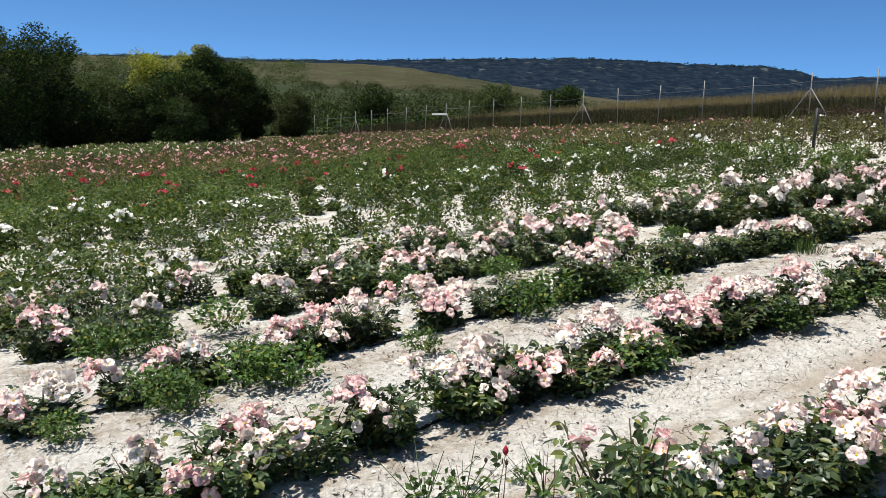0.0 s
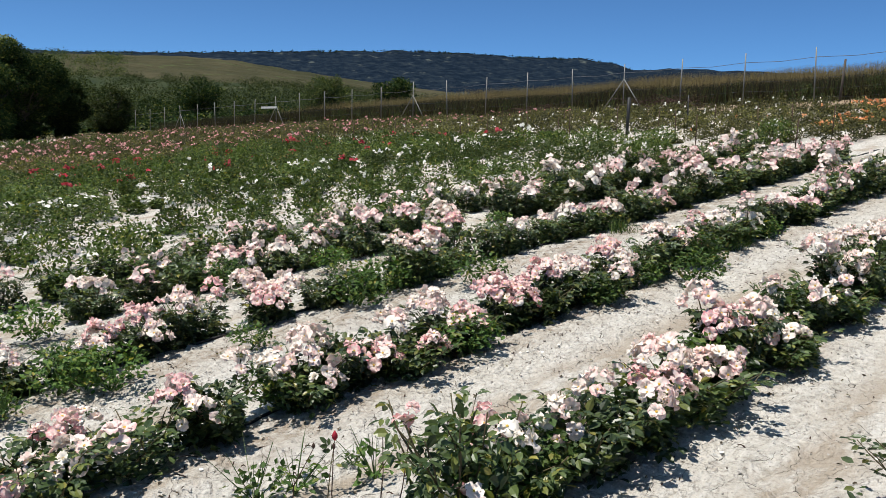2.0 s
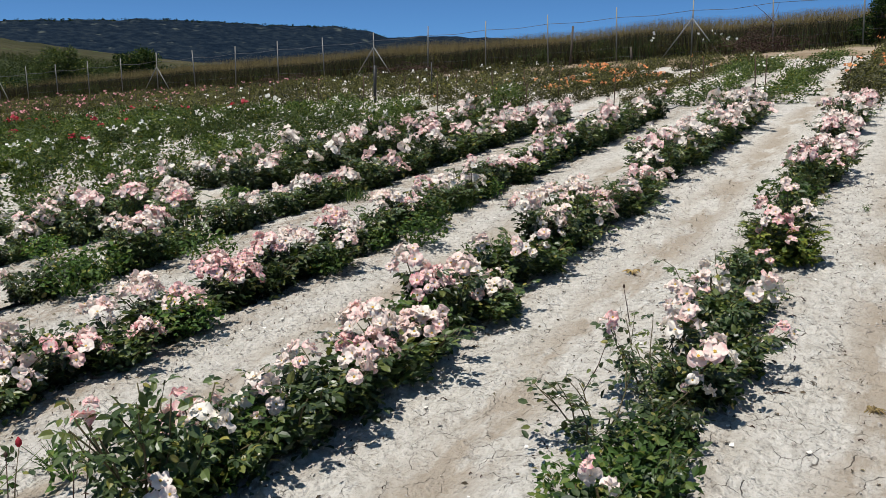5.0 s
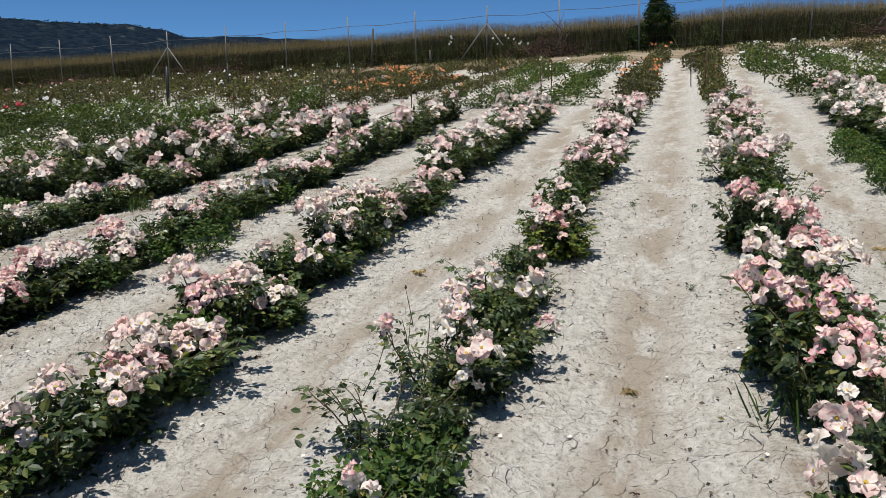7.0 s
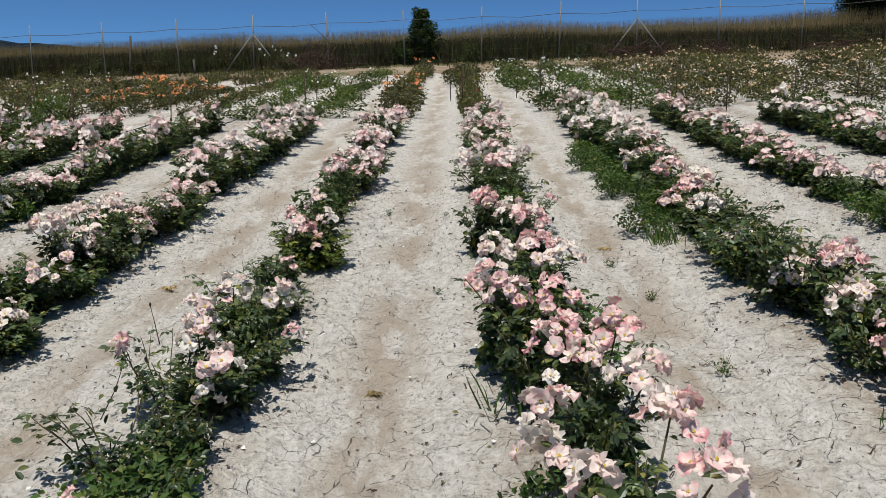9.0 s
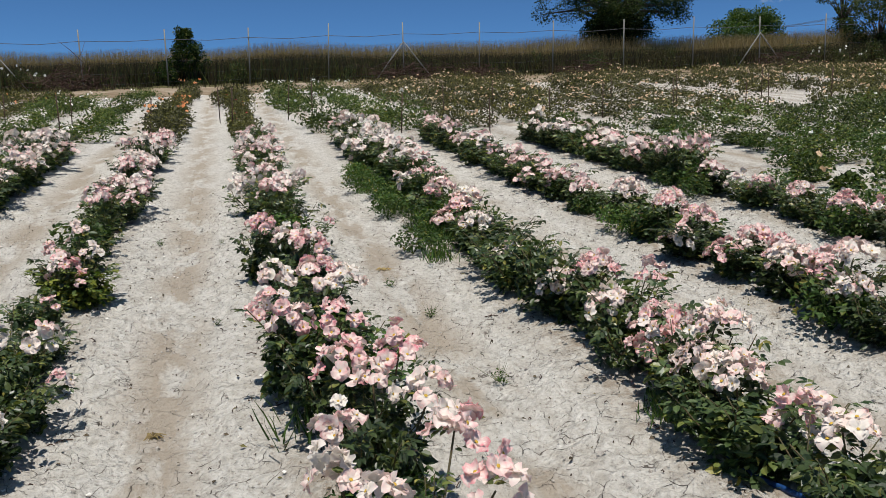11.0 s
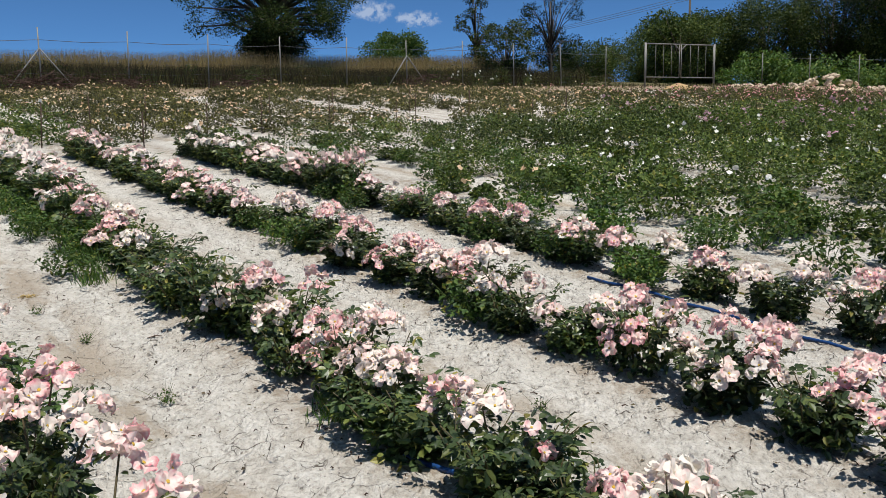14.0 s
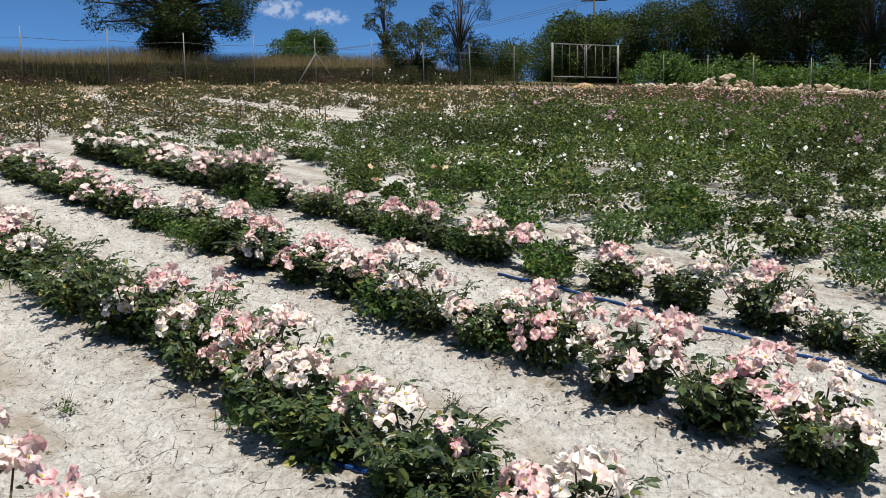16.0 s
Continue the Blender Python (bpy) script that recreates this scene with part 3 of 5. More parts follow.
shrubs("shrubs", "dark green bushes crowding the foot of the slope", 480, 60000, -40, 12, 92, 190, 120, 400, 1.0, CREST3, 0.9, 2.2, 0.42, TREE_LEAF, 21)
shrubs("shrubs", "grey-green bushes scattered over the slope", 1100, 150000, -40, 10, 130, 400, 120, 400, 1.0, CREST3, 1.0, 3.2, 0.5, SHRUB_LEAF, 22)
shrubs("shrubs", "distant trees over the hillside", 1700, 150000, -45, -9.5, 430, 880, 420, 900, 2.0, CREST2, 2.5, 6.0, 1.2, SHRUB_LEAF, 23)
shrubs("shrubs", "trees along the top of the hill", 600, 16000, -45, 24, 2560, 2610, 1300, 2600, 20.0, [(-75, 3.4), (-40, 3.8), (-24.6, 4.0), (-20, 4.3), (-13, 4.4), (-7.7, 4.6), (-1, 4.95), (3.5, 5.1), (8.6, 5.25), (13, 5.1), (16, 4.95), (19.3, 4.9), (21.1, 4.7), (22.8, 4.2)], 1.2, 2.6, 2.4, TREE_LEAF, 24)


# ---- dry grass and weeds beyond the fence ----
def blades(name, label, lo, hi, q0, q1, count, height, width, mat, seed, tall=None, lower=0.0):
    g = np.random.default_rng(seed)
    al, q = g.uniform(lo, hi, count), FENCE + g.uniform(q0, q1, count)
    if tall is not None:
        keep = g.random(count) < tall(al)
        al, q = al[keep], q[keep]
    n = len(al)
    X, Y = al * FN[0] + q * FU[0], al * FN[1] + q * FU[1]
    o = np.stack([X, Y, plane(X, Y) - 0.03], 1)
    d = unit(np.stack([g.normal(0, 0.22, n), g.normal(0, 0.22, n), np.ones(n)], 1))
    x, y, z = frames(d, unit(g.normal(size=(n, 3)) * (1, 1, 0.1)))
    hgt = (height * (1 - 0.35 * g.random(n) ** 2.2) * (0.90 + 0.09 * np.sin(al * 0.7) * np.sin(al * 0.23 + 1)) * (1 - lower * np.clip((al - 4) / 12, 0, 1)))[:, None]
    b = Build()
    b.many(BLADE, [(0, 1, 2, 3), (3, 2, 4, 4)], o, x * hgt, y * width * g.uniform(0.6, 1.5, n)[:, None], z)
    b.f = [f if f[2] != f[3] else f[:3] for f in b.f]
    tagged(new(name, b.mesh(name, mat)), label, "grass", "", "stuff")


fade = lambda a: np.clip((a + 62) / 25, 0.0, 1)
blades("dry_grass", "tall golden dry grass beyond the fence", -62, 33, 3.0, 9.0, 95000, 1.72, 0.016, DRY_GRASS, 41, fade)
blades("weeds", "tall brown weeds along the fence", -75, 34, 0.7, 4.0, 95000, 1.22, 0.022, WEED_STALK, 42, lambda a: np.clip((a + 75) / 20, 0.15, 1), 0.16)
blades("weeds", "green weeds growing in the dry grass", -50, 34, 0.6, 5.0, 18000, 1.1, 0.03, SHRUB_LEAF, 43, None, 0.4)
blades("grass", "short dry grass at the foot of the fence", -90, 50, -2.0, 1.2, 9000, 0.22, 0.03, WEED_STALK, 44)


def thicket():
    """Low dry bushes and thistles mixed into the weeds of the bank."""
    for lab, mat, count, seed in (("low grey-green bushes among the dry grass", SHRUB_LEAF, 170, 45), ("low brown withered bushes along the fence", WEED_STALK, 170, 46)):
        g = np.random.default_rng(seed)
        cs, rs = [], []
        for i in range(count):
            al, q = g.uniform(-62, 40), FENCE + g.uniform(0.5, 3.0)
            x, y = al * FN[0] + q * FU[0], al * FN[1] + q * FU[1]
            k = g.uniform(0.18, 0.42)
            for j in range(3):
                cs.append((x + g.normal() * k, y + g.normal() * k, float(plane(x, y)) + k * (0.4 + 0.55 * j)))
                rs.append(k * g.uniform(0.6, 1.1))
        tagged(new("bushes", leaf_clumps(cs, rs, 36000, 0.075, mat, "bushes", 0.9, g)), lab, "bushes", "", "stuff")


thicket()


# ---- fence ----
def fence_point(al, up=0.0, q=FENCE):
    x, y = al * FN[0] + q * FU[0], al * FN[1] + q * FU[1]
    return np.array([x, y, float(plane(x, y)) + up])


def build_fence():
    ob = tagged(new("fence"), "tall wire fence on pale steel posts with braced posts", "fence")
    g = np.random.default_rng(51)
    spots = [6.37 + (2.95 * k if k < 0 else 3.04 * k + 0.012 * k * k) for k in range(-28, 10)]
    for k, al in zip(range(-28, 10), spots):
        b = Build()
        p = fence_point(al, -0.2)
        lean = np.array([g.normal() * 0.015, g.normal() * 0.015, 1])
        b.tube([p, p + lean * 1.2, p + lean * (2.32 + g.normal() * 0.03)], [0.026, 0.026, 0.024], 8)
        part("post", b.mesh("post", STEEL, True), ob)
        if k % 5 == 0:
            for side in (-1, 1):
                b = Build()
                b.tube([fence_point(al, 1.42), fence_point(al + side * 1.15, -0.05, FENCE - 0.1)], [0.022, 0.022], 8)
                part("brace", b.mesh("brace", STEEL, True), ob)
    for h, rad in ((1.72, 0.010), (1.35, 0.0025), (0.95, 0.0025), (0.55, 0.0025), (0.2, 0.0025)):
        b = Build()
        pts = []
        for i, al in enumerate(spots):
            pts.append(fence_point(al, h))
            if i < len(spots) - 1:
                pts.append(fence_point(al + 1.5, h - 0.05 - 0.04 * g.random()))
        b.tube(pts, [rad] * len(pts), 4)
        part("wire", b.mesh("wire", WIRE), ob)


build_fence()


def build_gate():
    """A two-leaf gate of steel tubes with hanging bars, turned towards the field."""
    a, c = polar(105.5, 47.5), polar(109.7, 50.0)
    ob = tagged(new("gate"), "closed two-leaf gate of pale welded steel tube", "gate")
    d = unit(c - a)
    wide = float(np.linalg.norm(c - a))
    up = np.array([0, 0, 1.0])
    for p in (a, c):
        b = Build()
        b.tube([p - up * 0.2, p + up * 2.35], [0.055, 0.055], 8)
        part("gatepost", b.mesh("gatepost", STEEL, True), ob)
    for leaf in (0, 1):
        lo, hi = 0.06 + leaf * 0.5 * wide, (leaf + 1) * 0.5 * wide - 0.06
        b = Build()
        corners = [a + d * lo + up * 0.55, a + d * hi + up * 0.55, a + d * hi + up * 2.3, a + d * lo + up * 2.3]
        for i in range(4):
            b.tube([corners[i], corners[(i + 1) % 4]], [0.026, 0.026], 6)
        e = a + d * (hi if leaf == 0 else lo)
        b.tube([e + up * 2.0 - (d * 0.0), e + up * 2.3 + d * (-0.3 if leaf == 0 else 0.3)], [0.03, 0.03], 6)
        frame_ob = part("gate_frame", b.mesh("gate_frame", STEEL, True), ob)
        for k in (0.28, 0.52, 0.76):
            b = Build()
            p = a + d * (lo + (hi - lo) * k)
            b.tube([p + up * 0.55, p + up * 2.3], [0.013, 0.013], 5)
            part("bar", b.mesh("bar", STEEL, True), frame_ob)


build_gate()


def far_fence():
    ob = tagged(new("fence"), "wire fence on steel posts before the wood", "fence")
    pts = []
    for a, bent in ((112.5, 0), (115.2, 0), (117.9, 0), (121.2, 1), (124.4, 0), (127.6, 0), (131, 0)):
        b = Build()
        p = polar(a, 61, -0.2)
        b.tube([p, p + (0, 0, 2.3)], [0.03, 0.03], 8)
        part("post", b.mesh("post", STEEL, True), ob)
        pts.append(p + (0, 0, 2.0))
    b = Build()
    b.tube(pts, [0.006] * len(pts), 4)
    part("wire", b.mesh("wire", WIRE), ob)


far_fence()


# ---- roses ----
def blossom_parts(g, petals=9, rich=True):
    """One open rose about 8 cm wide: verts, faces, attribute and slot lists. Broad wavy petals in two whorls round a tuft of stamens."""
    v, f, a, sl = [], [], [], []
    cols, n = (6, 6) if rich else (3, 3)
    droop = g.uniform(-0.15, 0.3)
    for i in range(petals):
        inner = i >= 5
        ang = (2 * math.pi * i / 5 if not inner else 0.6 + 2 * math.pi * i / max(1, petals - 5)) + g.normal() * 0.2
        length = (0.027 if inner else 0.036) * g.uniform(0.85, 1.15)
        wide = length * g.uniform(1.15, 1.45)
        rise = (0.95 if inner else 0.40 - droop) + g.normal() * 0.25
        ca, sa = math.cos(ang), math.sin(ang)
        phase, curl, twist, wave = g.uniform(0, 6.28), g.uniform(0.1, 0.9), g.normal() * 0.22, g.uniform(0.003, 0.0065)
        notch = g.uniform(0.0, 0.12)
        k0 = len(v)
        for j in range(n):
            t = j / (n - 1)
            w = wide * 0.5 * (0.20 + 0.80 * math.sin(math.pi * 0.5 * min(1.0, t * 1.35)) ** 0.9)
            for c in range(cols):
                e = c / (cols - 1) * 2 - 1
                tt = t * (1 - 0.30 * abs(e) ** 2.6 * t - notch * math.exp(-(e / 0.22) ** 2) * t)
                bend = rise - curl * tt * tt
                out = length * tt * math.cos(bend * 0.8) + 0.003
                y = e * w * (1 - 0.10 * t * t)
                z = length * tt * math.sin(bend) + abs(e) ** 2 * w * (0.38 if inner else 0.18) + twist * y * t
                z += wave * t * t * (math.sin(4.3 * e + phase) + 0.5 * math.sin(8.0 * e + 2 * phase))
                v.append((ca * out - sa * y, sa * out + ca * y, z))
                a.append(min(0.98, tt * (0.85 + 0.25 * abs(e))))
        for j in range(n - 1):
            for c in range(cols - 1):
                q = k0 + j * cols + c
                f.append((q, q + 1, q + cols + 1, q + cols))
                sl.append(0)
    if rich:
        k0 = len(v)
        v += [(0.0062 * math.cos(w), 0.0062 * math.sin(w), 0.006) for w in np.arange(6) * math.pi / 3] + [(0, 0, 0.010)]
        a += [0] * 7
        f += [(k0 + i, k0 + (i + 1) % 6, k0 + 6) for i in range(6)]
        sl += [1] * 6
    return np.array(v), f, a, sl


gb = np.random.default_rng(61)
BLOSSOMS, PALE_BLOSSOMS = [], []
for k in range(16):
    v_, f_, a_, s_ = blossom_parts(gb, 6 + k % 6)
    BLOSSOMS.append(mesh("blossom", v_, f_, [PINK, STAMEN], True, a_, s_))
    PALE_BLOSSOMS.append(mesh("blossom", v_, f_, [PALE, STAMEN], True, a_, s_))
LOW_BLOSSOMS = [blossom_parts(gb, 6, False) for k in range(6)]


def turned(d, spin):
    """Rotation that takes +z to d, after a spin about it."""
    return Vector(d).to_track_quat("Z", "Y").to_matrix().to_4x4() @ Matrix.Rotation(spin, 4, "Z")


def bush_plan(seed, height=0.5, width=0.5, leafy=1.0, leggy=0.0, inner=1.0):
    """Canes and leaves of one bush; gives the stem and foliage meshes and the tips where trusses sit."""
    g = np.random.default_rng(seed)
    stems, fol, tips = Build(), Build(), []
    canes = int(7 + 3 * leafy)
    for i in range(canes):
        a = 2 * math.pi * (i + g.uniform(-0.3, 0.3)) / canes
        reach = width * 0.5 * g.uniform(0.35, 1.0) * (1.5 if g.random() < leggy else 1)
        h = height * g.uniform(0.72, 1.0)
        p = []
        for k in range(6):
            t = k / 5
            p.append(np.array([math.cos(a) * (0.03 + reach * t ** 0.8), math.sin(a) * (0.03 + reach * t ** 0.8), -0.02 + (h + 0.02) * t ** 0.9]) + g.normal(size=3) * 0.008)
        stems.tube(p, np.linspace(0.0050, 0.0022, 6), 5)
        tips.append((p[-1], unit(p[-1] - p[-3])))
        for t in np.linspace(0.12, 0.97, int(11 * leafy)):
            k = min(4, int(t * 5))
            o = p[k] + (p[k + 1] - p[k]) * (t * 5 - k)
            w = a + g.uniform(-2.4, 2.4)
            compound_leaf(fol, o, (math.cos(w), math.sin(w), g.uniform(-0.15, 0.55)), g.uniform(0.034, 0.052), g)
        if g.random() < 0.5:          # side shoot
            o, w = p[3], a + g.uniform(-1.2, 1.2)
            e = o + np.array([math.cos(w) * 0.11, math.sin(w) * 0.11, 0.12]) * g.uniform(0.6, 1.2)
            stems.tube([o, (o + e) / 2 + (0, 0, 0.01), e], [0.003, 0.0025, 0.002], 4)
            for t in (0.35, 0.65, 0.95):
                compound_leaf(fol, o + (e - o) * t, (math.cos(w + g.normal()), math.sin(w + g.normal()), 0.3), g.uniform(0.032, 0.048), g)
            tips.append((e, unit(e - o)))
    # inner leaves close the bush
    k = int(330 * leafy * inner)
    d = unit(g.normal(size=(k, 3)))
    pts = d * (g.uniform(0.3, 1.0, k) ** 0.5)[:, None] * (width * 0.44, width * 0.44, height * 0.46) + (0, 0, height * 0.44)
    pts[:, 2] = np.clip(pts[:, 2], 0.02, height * 0.95)
    cloud_leaves(fol, pts, 0.042, shape=LEAFLET, faces=LEAFLET_F, rnd=g)
    k = int(200 * leafy * inner)          # low leaves that hang to the soil
    w = g.uniform(0, 2 * math.pi, k)
    q = width * g.uniform(0.30, 0.47, k)
    cloud_leaves(fol, np.stack([q * np.cos(w), q * np.sin(w), height * g.uniform(0.05, 0.45, k)], 1), 0.042, shape=LEAFLET, faces=LEAFLET_F, rnd=g)
    return stems.mesh("stems", STEM, True), fol.mesh("foliage", ROSE_LEAF), tips


PLANS = [bush_plan(100 + k, g_h, g_w, g_l, g_s) for k, (g_h, g_w, g_l, g_s) in enumerate(
    [(0.26, 0.35, 1.1, 0.2), (0.29, 0.38, 1.2, 0.2), (0.25, 0.35, 1.1, 0.1), (0.28, 0.39, 1.3, 0.3), (0.29, 0.35, 1.1, 0.2), (0.26, 0.38, 1.1, 0.4), (0.28, 0.37, 1.2, 0.1), (0.24, 0.32, 0.9, 0.5), (0.32, 0.37, 0.9, 0.5), (0.22, 0.40, 1.1, 0.6), (0.30, 0.41, 0.8, 0.6)])]
ARCHING = [bush_plan(150 + k, 0.35, 0.80, 0.75, 0.0, 0.12) for k in range(3)]


YELLOWED = bush_plan(160, 0.30, 0.46, 1.0, 0.3)[1]
YELLOWED.materials[0] = PALE_LEAF


def truss(g, tip, d, count):
    """Places and facings of the flowers of one truss: a tight uneven dome over the tip."""
    out = []
    turn = g.uniform(0, 6.28)
    for i in range(count):
        w = turn + 2.4 * i + g.uniform(-0.5, 0.5)
        k = math.sqrt((i + 0.3) / max(count, 1))
        rad = 0.010 + 0.0245 * math.sqrt(count) * k
        o = tip + np.array([math.cos(w) * rad, math.sin(w) * rad, 0.045 - 0.085 * k * k + g.normal() * 0.014])
        f = unit(np.array([math.cos(w) * k * 1.3, math.sin(w) * k * 1.3, 0.65]) + d * 0.3 + g.normal(size=3) * 0.4)
        out.append((o, f))
    return out


def add_truss(ob, g, tip, d, count, near, joined, tone):
    for o, f in truss(g, tip, d, count):
        m = Matrix.Translation(o) @ turned(f, g.uniform(0, 6.28)) @ Matrix.Scale(g.uniform(0.64, 1.02), 4)
        if near:
            part("blossom", (BLOSSOMS if tone else PALE_BLOSSOMS)[int(g.integers(len(BLOSSOMS)))], ob, "", m)
        else:
            v, fc, a, sl = LOW_BLOSSOMS[int(g.integers(len(LOW_BLOSSOMS)))]
            joined.add(v @ np.array(m.to_3x3()).T * 1.1 + np.array(o), fc, np.minimum(a, 0.98) + int(g.integers(10)))


def flowering_bush(seed, r, s, heads, size, near):
    """A bush whose trusses of flowers stand at chosen places: heads are (along, aside, height, flowers)."""
    g = np.random.default_rng(seed)
    stems, fol, tips = PLANS[int(g.integers(len(PLANS)))]
    ob = new("rose_bush")
    p = U * r + N * s
    base = np.array([p[0], p[1], float(plane(p[0], p[1])) + relief(r, s, p[0], p[1]) - 0.005])
    ob.location = base
    turn = Matrix.Rotation(g.uniform(0, 6.28), 4, "Z") @ Matrix.Diagonal((size * g.uniform(0.9, 1.15), size * g.uniform(0.9, 1.15), g.uniform(0.95, 1.1) * max(h[2] for h in heads) / 0.31 * min(1.0, size + 0.1), 1))
    part("cane", stems, ob, "thin green-brown thorny canes", turn)
    part("foliage", fol, ob, "", turn)
    joined = Build()
    for hr, hs, up, n in heads:
        tip = at(hr, hs, up) - base
        shoot = Build()
        foot = np.array([tip[0] * 0.25, tip[1] * 0.25, 0.02])
        mid = foot * 0.45 + tip * 0.55 + np.append(g.normal(size=2) * 0.012, 0.0)
        shoot.tube([foot, mid, tip - (0, 0, 0.02)], [0.005, 0.004, 0.003], 5)
        wood = len(shoot.f)
        for t in np.linspace(0.3, 0.95, 6 if near else 3):
            w = g.uniform(0, 6.28)
            compound_leaf(shoot, foot + (tip - foot) * t, (math.cos(w), math.sin(w), g.uniform(-0.1, 0.4)), g.uniform(0.036, 0.054), g)
        k = len(shoot.f)
        part("shoot", mesh("shoot", np.concatenate(shoot.v), shoot.f, [STEM, ROSE_LEAF], False, None, [0] * wood + [1] * (k - wood)), ob)
        add_truss(ob, g, tip, unit(tip - mid), max(1, int(round(n * g.uniform(0.75, 1.35)))), near, joined, g.random() < 0.52)
    if joined.k:
        part("blossoms", joined.mesh("blossoms", PINK if g.random() < 0.6 else PALE, True, True), ob, "clusters of pale pink roses")
    few = sum(h[3] for h in heads)
    tagged(ob, "rose bush with a few pale pink flowers" if few < 12 else "rose bush covered in clusters of pale pink flowers", "rose bush", "roses of the pink rows")
    return ob


def rose_bush(seed, r, s, size=1.0, trusses=4, flowers=5, near=True, plan=None, label=""):
    g = np.random.default_rng(seed)
    stems, fol, tips = plan or PLANS[int(g.integers(len(PLANS)))]
    ob = new("rose_bush")
    p = U * r + N * s
    ob.location = (p[0], p[1], float(plane(p[0], p[1])) + relief(r, s, p[0], p[1]) - 0.005)
    ob.rotation_euler = (g.normal() * 0.05, g.normal() * 0.05, g.uniform(0, 6.28))
    ob.scale = (size * g.uniform(0.85, 1.15), size * g.uniform(0.85, 1.15), size * g.uniform(0.82, 1.2))
    part("cane", stems, ob, "thin green-brown thorny canes")
    part("foliage", fol, ob)
    order = np.argsort([-t[0][2] * 6 + g.uniform(0, 1) for t in tips])[:trusses]
    joined = Build()
    for i in order:
        tip, d = tips[i]
        add_truss(ob, g, tip, d, max(1, int(round(flowers * g.uniform(0.6, 1.4)))), near, joined, g.random() < 0.52)
    if not near and joined.k:
        part("blossoms", joined.mesh("blossoms", PINK if g.random() < 0.6 else PALE, True, True), ob, "clusters of pale pink roses")
    few = trusses * flowers
    tagged(ob, label or ("leafy green rose bush without flowers in pale soil" if few == 0 else "rose bush with a few pale pink flowers" if few < 12 else "rose bush covered in clusters of pale pink flowers"), "rose bush", "roses of the pink rows")
    return ob


# Rows of pink roses. Each row: its number, its side distance, the trusses of flowers as (along, aside, height, flowers if few),
# bushes without flowers along it, and stretches left bare.
gr = np.random.default_rng(71)
ROW_END = 7.0


def rose_row_heads(k, s, heads, green=(), bare=(), full=1.0):
    heads = sorted(h if len(h) == 4 else (*h, int(14 * full)) for h in heads)
    groups = []
    for h in heads:
        if groups and h[0] - groups[-1][0][0] < 0.36:
            groups[-1].append(h)
        else:
            groups.append([h])
    spots = []
    for q in groups:
        r = sum(h[0] for h in q) / len(q)
        near = r < 6.2 and -4 <= k <= 3
        grow = 0.92 if k < -1 else 1.0 if r > 3.0 else 0.92
        flowering_bush(9000 + 700 * k + int(r * 90), r, s + 0.8 * sum(h[1] for h in q) / len(q), [(a, s + b, z, max(2, int(n * (0.9 if k < -1 else 0.72))) if r < 2.9 else n if n < 7 else n + (5 if k < -2 or k > 0 else 2)) for a, b, z, n in q], (0.42 if sum(h[3] for h in q) < 12 and r < 1.3 and k > 0 else 1.0) * grow * (0.55 + 0.45 * full) * gr.uniform(0.92, 1.08), near)
        spots.append(r)
    for r in green:
        rose_bush(9500 + 700 * k + int(r * 90), r, s + gr.normal() * 0.04, gr.uniform(0.8, 1.0) * (0.5 + 0.5 * full), 0, 0)
        spots.append(r)
    spots.sort()
    for a, b in zip(spots[:-1], spots[1:]):
        if b - a > (0.62 if k < -2 else 0.48) and not any(lo < (a + b) / 2 < hi for lo, hi in bare):
            more = int((b - a) / (0.5 if k < -2 else 0.38))
            for j in range(more):
                r = a + (b - a) * (j + 1) / (more + 1)
                rose_bush(9800 + 700 * k + int(r * 90), r, s + gr.normal() * 0.04, gr.uniform(0.9, 1.05) * (0.55 + 0.45 * full) * (0.8 if k < -2 else 1.0), int(gr.integers(0, 2) if -3 < k < 1 else gr.integers(1, 3)), 4 if -3 < k < 1 else 6)
    r = max(ROW_END, spots[-1] + 0.4)
    while r < (12.4 + 0.15 * max(0.0, s) if k > -4 else 11.4):
        rose_bush(5000 + 1000 * k + int(r * 50), r, s + gr.normal() * 0.035, gr.uniform(1.05, 1.3) * (0.8 if k in (0, -1) else 1.0), int(gr.integers(1, 5)), 7, False)
        r += gr.uniform(0.32, 0.42)


def arching_bush(r, s, size=1.0):
    rose_bush(3000 + int(r * 100), r, s, size, 1, 3, True, ARCHING[int(r * 10) % 3], "rose bush with long arching leafy shoots")


def yellowed_bush(r, s, size=0.85):
    ob = rose_bush(3300 + int(r * 100), r, s, size, 2, 3, True, None, "rose bush with yellowing leaves and few flowers")
    for ch in ob.children:
        if ch.name.startswith("foliage"):
            ch.data = YELLOWED


